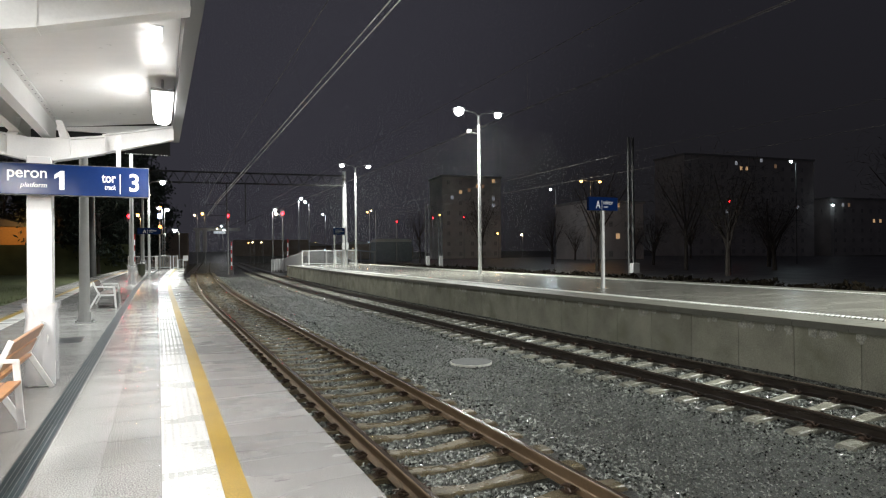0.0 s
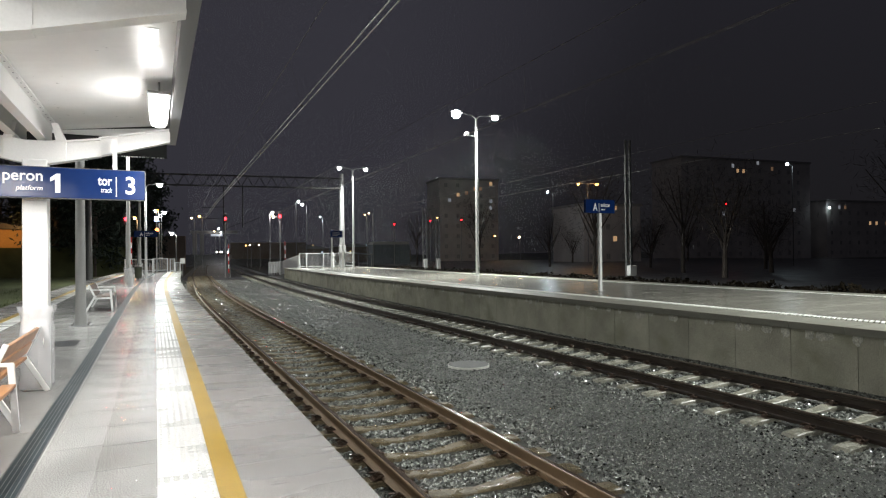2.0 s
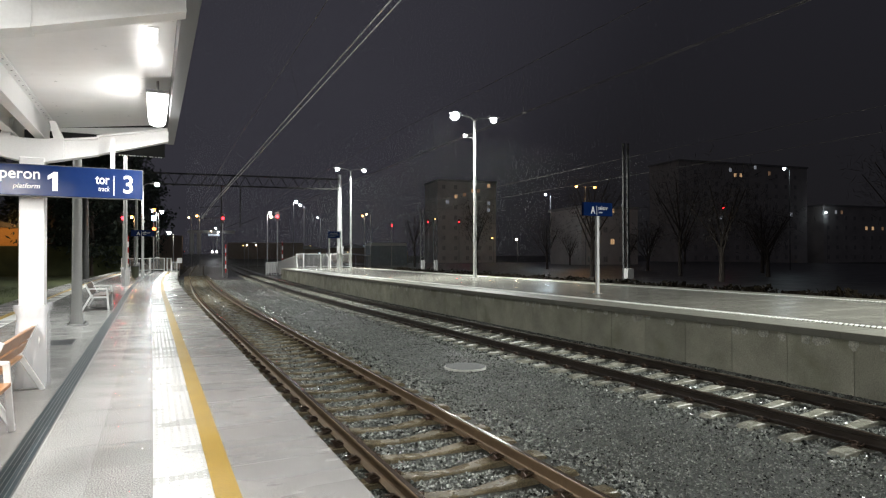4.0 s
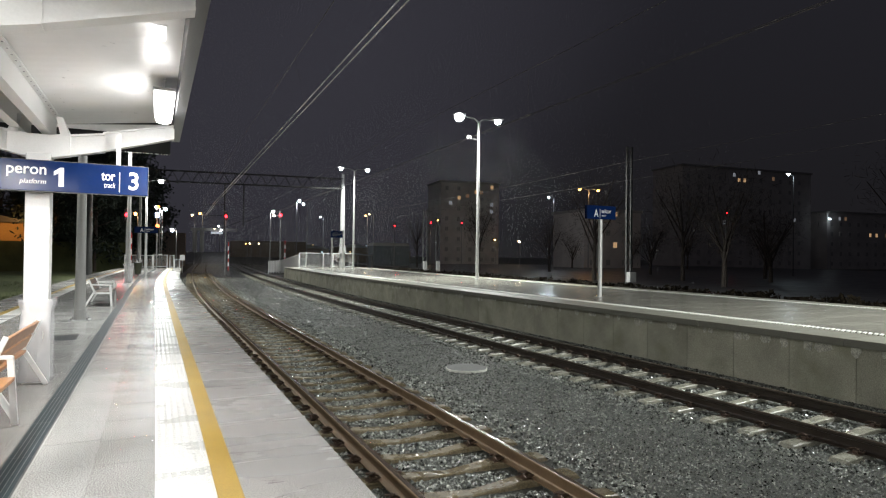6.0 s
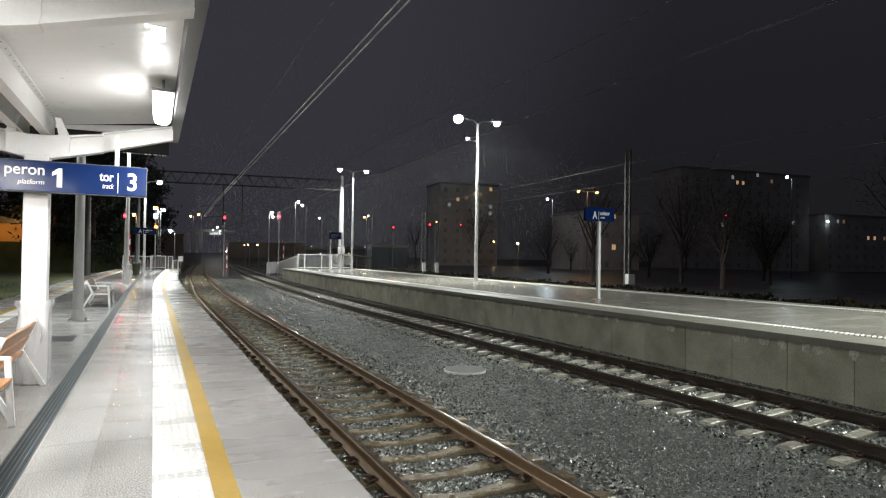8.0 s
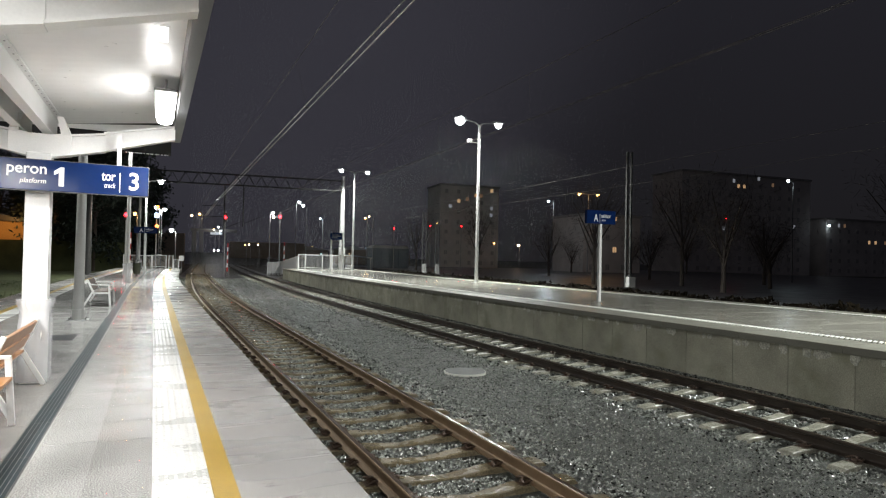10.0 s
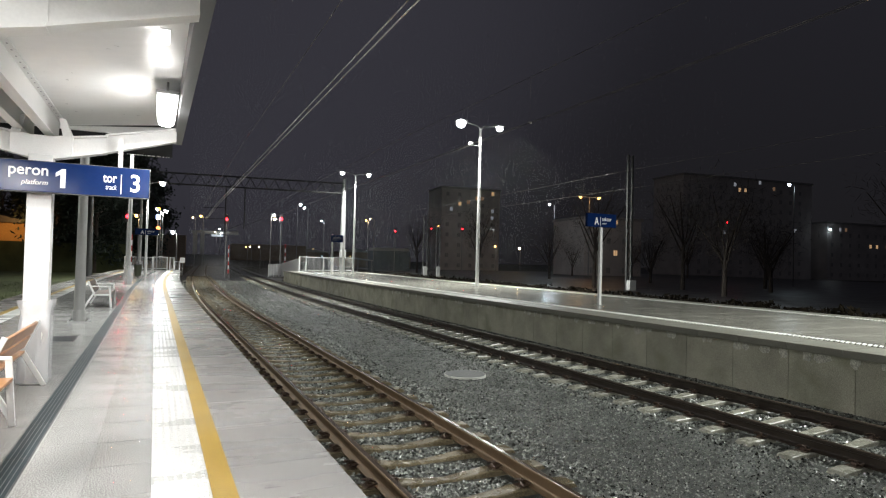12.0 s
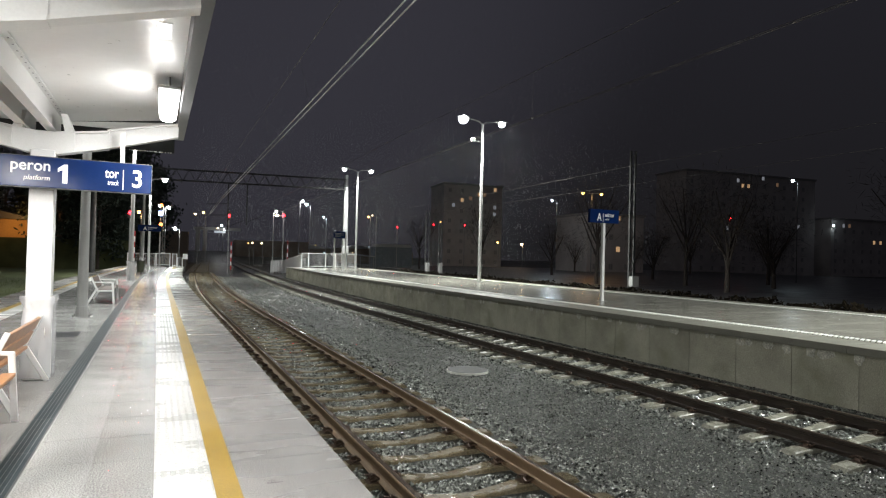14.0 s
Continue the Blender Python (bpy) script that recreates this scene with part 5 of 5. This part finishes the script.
lay(P1, "tactile_tile", tile, (-5.955,), .002, -9.13, .345, 206, 45, "white tactile tiles")
studs = Shape()
for i in range(-34, 150):
    y0 = 2.43 + .345 * i
    for j in range(6 if i < 60 else 0):
        for k in range(6):
            m = spot(y0 + .0575 * (j + .5), -2.775 + .0575 * (k - 2.5), .002)
            studs.add([m @ Vector(v) for v in ((-.014, -.014, 0), (.014, -.014, 0), (.014, .014, 0), (-.014, .014, 0), (-.009, -.009, .007), (.009, -.009, .007), (.009, .009, .007), (-.009, .009, .007))],
                      [(0, 1, 5, 4), (1, 2, 6, 5), (2, 3, 7, 6), (3, 0, 4, 7), (4, 5, 6, 7)])
    if i >= 60:
        for k in range(5):
            o = -2.775 + .06 * (k - 2)
            studs.add([(line(y) + o + d, y, .002 + zz) for y in (y0, y0 + .345) for d, zz in ((-.014, 0), (0, .005), (.014, 0))], [(0, 3, 4, 1), (1, 4, 5, 2)])
ob = part("tactile_studs", studs, TACTILE, P1, "raised studs of the tactile paving")
ob["kind"] = "stuff"
part("yellow_line", Shape().sweep([(-2.6, -.04), (-2.452, -.04), (-2.452, .002), (-2.6, .002)], -10, END_1, 1), YELLOW, P1, "worn yellow warning line")
part("yellow_line", Shape().sweep([(-6.28, -.04), (-6.13, -.04), (-6.13, .002), (-6.28, .002)], -10, END_1, 1), YELLOW, P1, "worn yellow warning line")
grate = Shape().box((-.075, -.483, -.03), (.075, .483, -.006))
for k in range(5):
    grate.box((-.0735 + .03 * k, -.483, -.006), (-.0475 + .03 * k, .483, .0))
grate = grate.mesh("drain_grate", DRAIN)
lay(P1, "drain_grate", grate, (-3.82,), 0, -9.04, .97, 72, 60)
part("drain_kerb", Shape().sweep([(-3.905, -.05), (-3.895, -.05), (-3.895, .001), (-3.905, .001)], -10, END_1, 1), DARK_STEEL, P1)
part("drain_kerb", Shape().sweep([(-3.745, -.05), (-3.735, -.05), (-3.735, .001), (-3.745, .001)], -10, END_1, 1), DARK_STEEL, P1)

panel = slab_mesh("wall_panel", .99, 1.1, .1, WALL, .0015)
for i in range(-10, 52):
    y = 2.0 + 1.18 * i
    ob = new("wall_panel", panel)
    ob.parent = P2
    ob.matrix_local = spot(y, EDGE_2 + .09, Z2 - .63) @ pose(0, 0, 0, 0, -90, 0) @ Matrix.Diagonal((1, 1.072, 1, 1))
for i in range(64):
    y = 4.6 + 26 * random.random() ** 1.4
    r, tall = random.uniform(.04, .13), random.uniform(.08, .22)
    n = 12
    o = EDGE_2 + .086
    top = Z2 - .15
    pts = []
    for k in range(n):
        a = 6.283 * k / n
        pts.append((r * math.cos(a) * random.uniform(.6, 1.2), top if math.sin(a) > .3 else top - tall * (.5 - .5 * math.sin(a)) * random.uniform(.75, 1.0)))
    vs = [(line(y + a) + o - d, y + a, c) for d in (0, .006) for a, c in pts]
    part("lime_stain", Shape().add(vs, [tuple(range(n)), tuple(range(n, 2 * n))] + [(k, (k + 1) % n, n + (k + 1) % n, n + k) for k in range(n)]), LIME, P2, "pale lime stain on the concrete")
cope = slab_mesh("edge_slab", 1.0, .999, .13, FAR_COPING, .006)
lay(P2, "edge_slab", cope, (EDGE_2 + .48,), Z2, -11.0, 1.0, 74, 44, "grey concrete edge slabs")
bigslab = slab_mesh("paving_slab", .98, .98, .05, FAR_PAVING)
lay(P2, "paving_slab", bigslab, (9.49, 10.47, 11.45, 12.43, 13.41, 14.39), Z2, -10.8, .98, 75, 30, "wet grey paving slabs")
lay(P2, "edge_slab", cope, (15.8,), Z2, -11.0, 1.0, 74, 20, "grey concrete edge slabs")
for o, name in ((8.86, "front"), (15.15, "back")):
    bars = Shape()
    for i in range(770):
        y = -10.5 + .095 * i
        q = [(-.125, -.08), (.125, .06), (.125, .12), (-.125, -.02)]
        bars.add([(line(y) + o + a, y + b, Z2 + zz) for zz in (0.0, .018) for a, b in q], [(0, 1, 5, 4), (1, 2, 6, 5), (2, 3, 7, 6), (3, 0, 4, 7), (4, 5, 6, 7)])
    ob = part("tactile_bars", bars, WHITE_BAR, P2, "white slanted tactile bars along the platform edge")
    ob["kind"] = "stuff"


# ---- cars ----
def make_car(paint, label):
    c = thing("car", pose(0, 0, 1.8), label, "car", "cars on the far road")
    part("body", Shape().prism([(-2.1, .35), (2.1, .35), (2.15, .8), (1.3, .95), (.7, 1.45), (-1.1, 1.45), (-1.9, .95), (-2.15, .85)], -.85, .85, pose(0, 0, 0, 0, 0, -90)), paint, c, bevel=.06)
    for x in (-1, 1):
        for y in (-1.3, 1.3):
            w = part("wheel", Shape().tube((.72 * x, y, .32), (.88 * x, y, .32), .32, n=16), TYRE, c)
            part("rim", Shape().tube((.885 * x, y, .32), (.9 * x, y, .32), .18, n=12), GREY_STEEL, w)
        # oversized lens: the bloom of the headlight is built into its radius
        part("headlight", Shape().tube((.6 * x, -2.2, .72), (.6 * x, -2.05, .72), .24, n=14), HEAD_GLOW, c, "glowing white headlight, enlarged for its glare")
        part("tail_light", Shape().box((.6 * x - .14, 2.08, .7), (.6 * x + .14, 2.16, .85)), TAIL_GLOW, c, "glowing red tail light")
    return c


TYRE = material("black_tyre", (0.02, 0.02, 0.02), 0.8, vary=0.2)
HEAD_GLOW = glow("headlight_lens", (1.0, .97, .93), 60)
TAIL_GLOW = glow("tail_light_lens", (1.0, .05, .03), 12)
CAR_DARK = material("dark_car_paint", (0.05, 0.05, 0.06), 0.25, vary=0.1, bump=0)
cars = [make_car(CAR_DARK, "dark car with lit headlights on the far road") for _ in range(3)]


def motions():
    walk(rain, [(t, pose(0, 0, -1.4 * t)) for t in (0, 3.5, 7, 10.5, 14)])
    for car, t0 in zip(cars, (-1.2, .6, 6.6)):
        course = ((0, 2.4, 241, 0), (.7, -.8, 231, 0), (2.4, -3.7, 202, 0), (3.6, -6.2, 184, 0), (4.1, -7.3, 179, -12), (4.7, -11, 176, -62), (5.4, -18, 175, -88), (6.4, -33, 174.8, -89))
        rows = [(t0 + dt, pose(x, y, 1.8, 0, 0, rz)) for dt, x, y, rz in course]
        keep = [r for r in rows if 0 < r[0] < 14]
        before = [r for r in rows if r[0] <= 0]
        start = before[-1][1] if before else rows[0][1]
        walk(car, [(0, start)] + keep + [(14, rows[-1][1])])


motions()
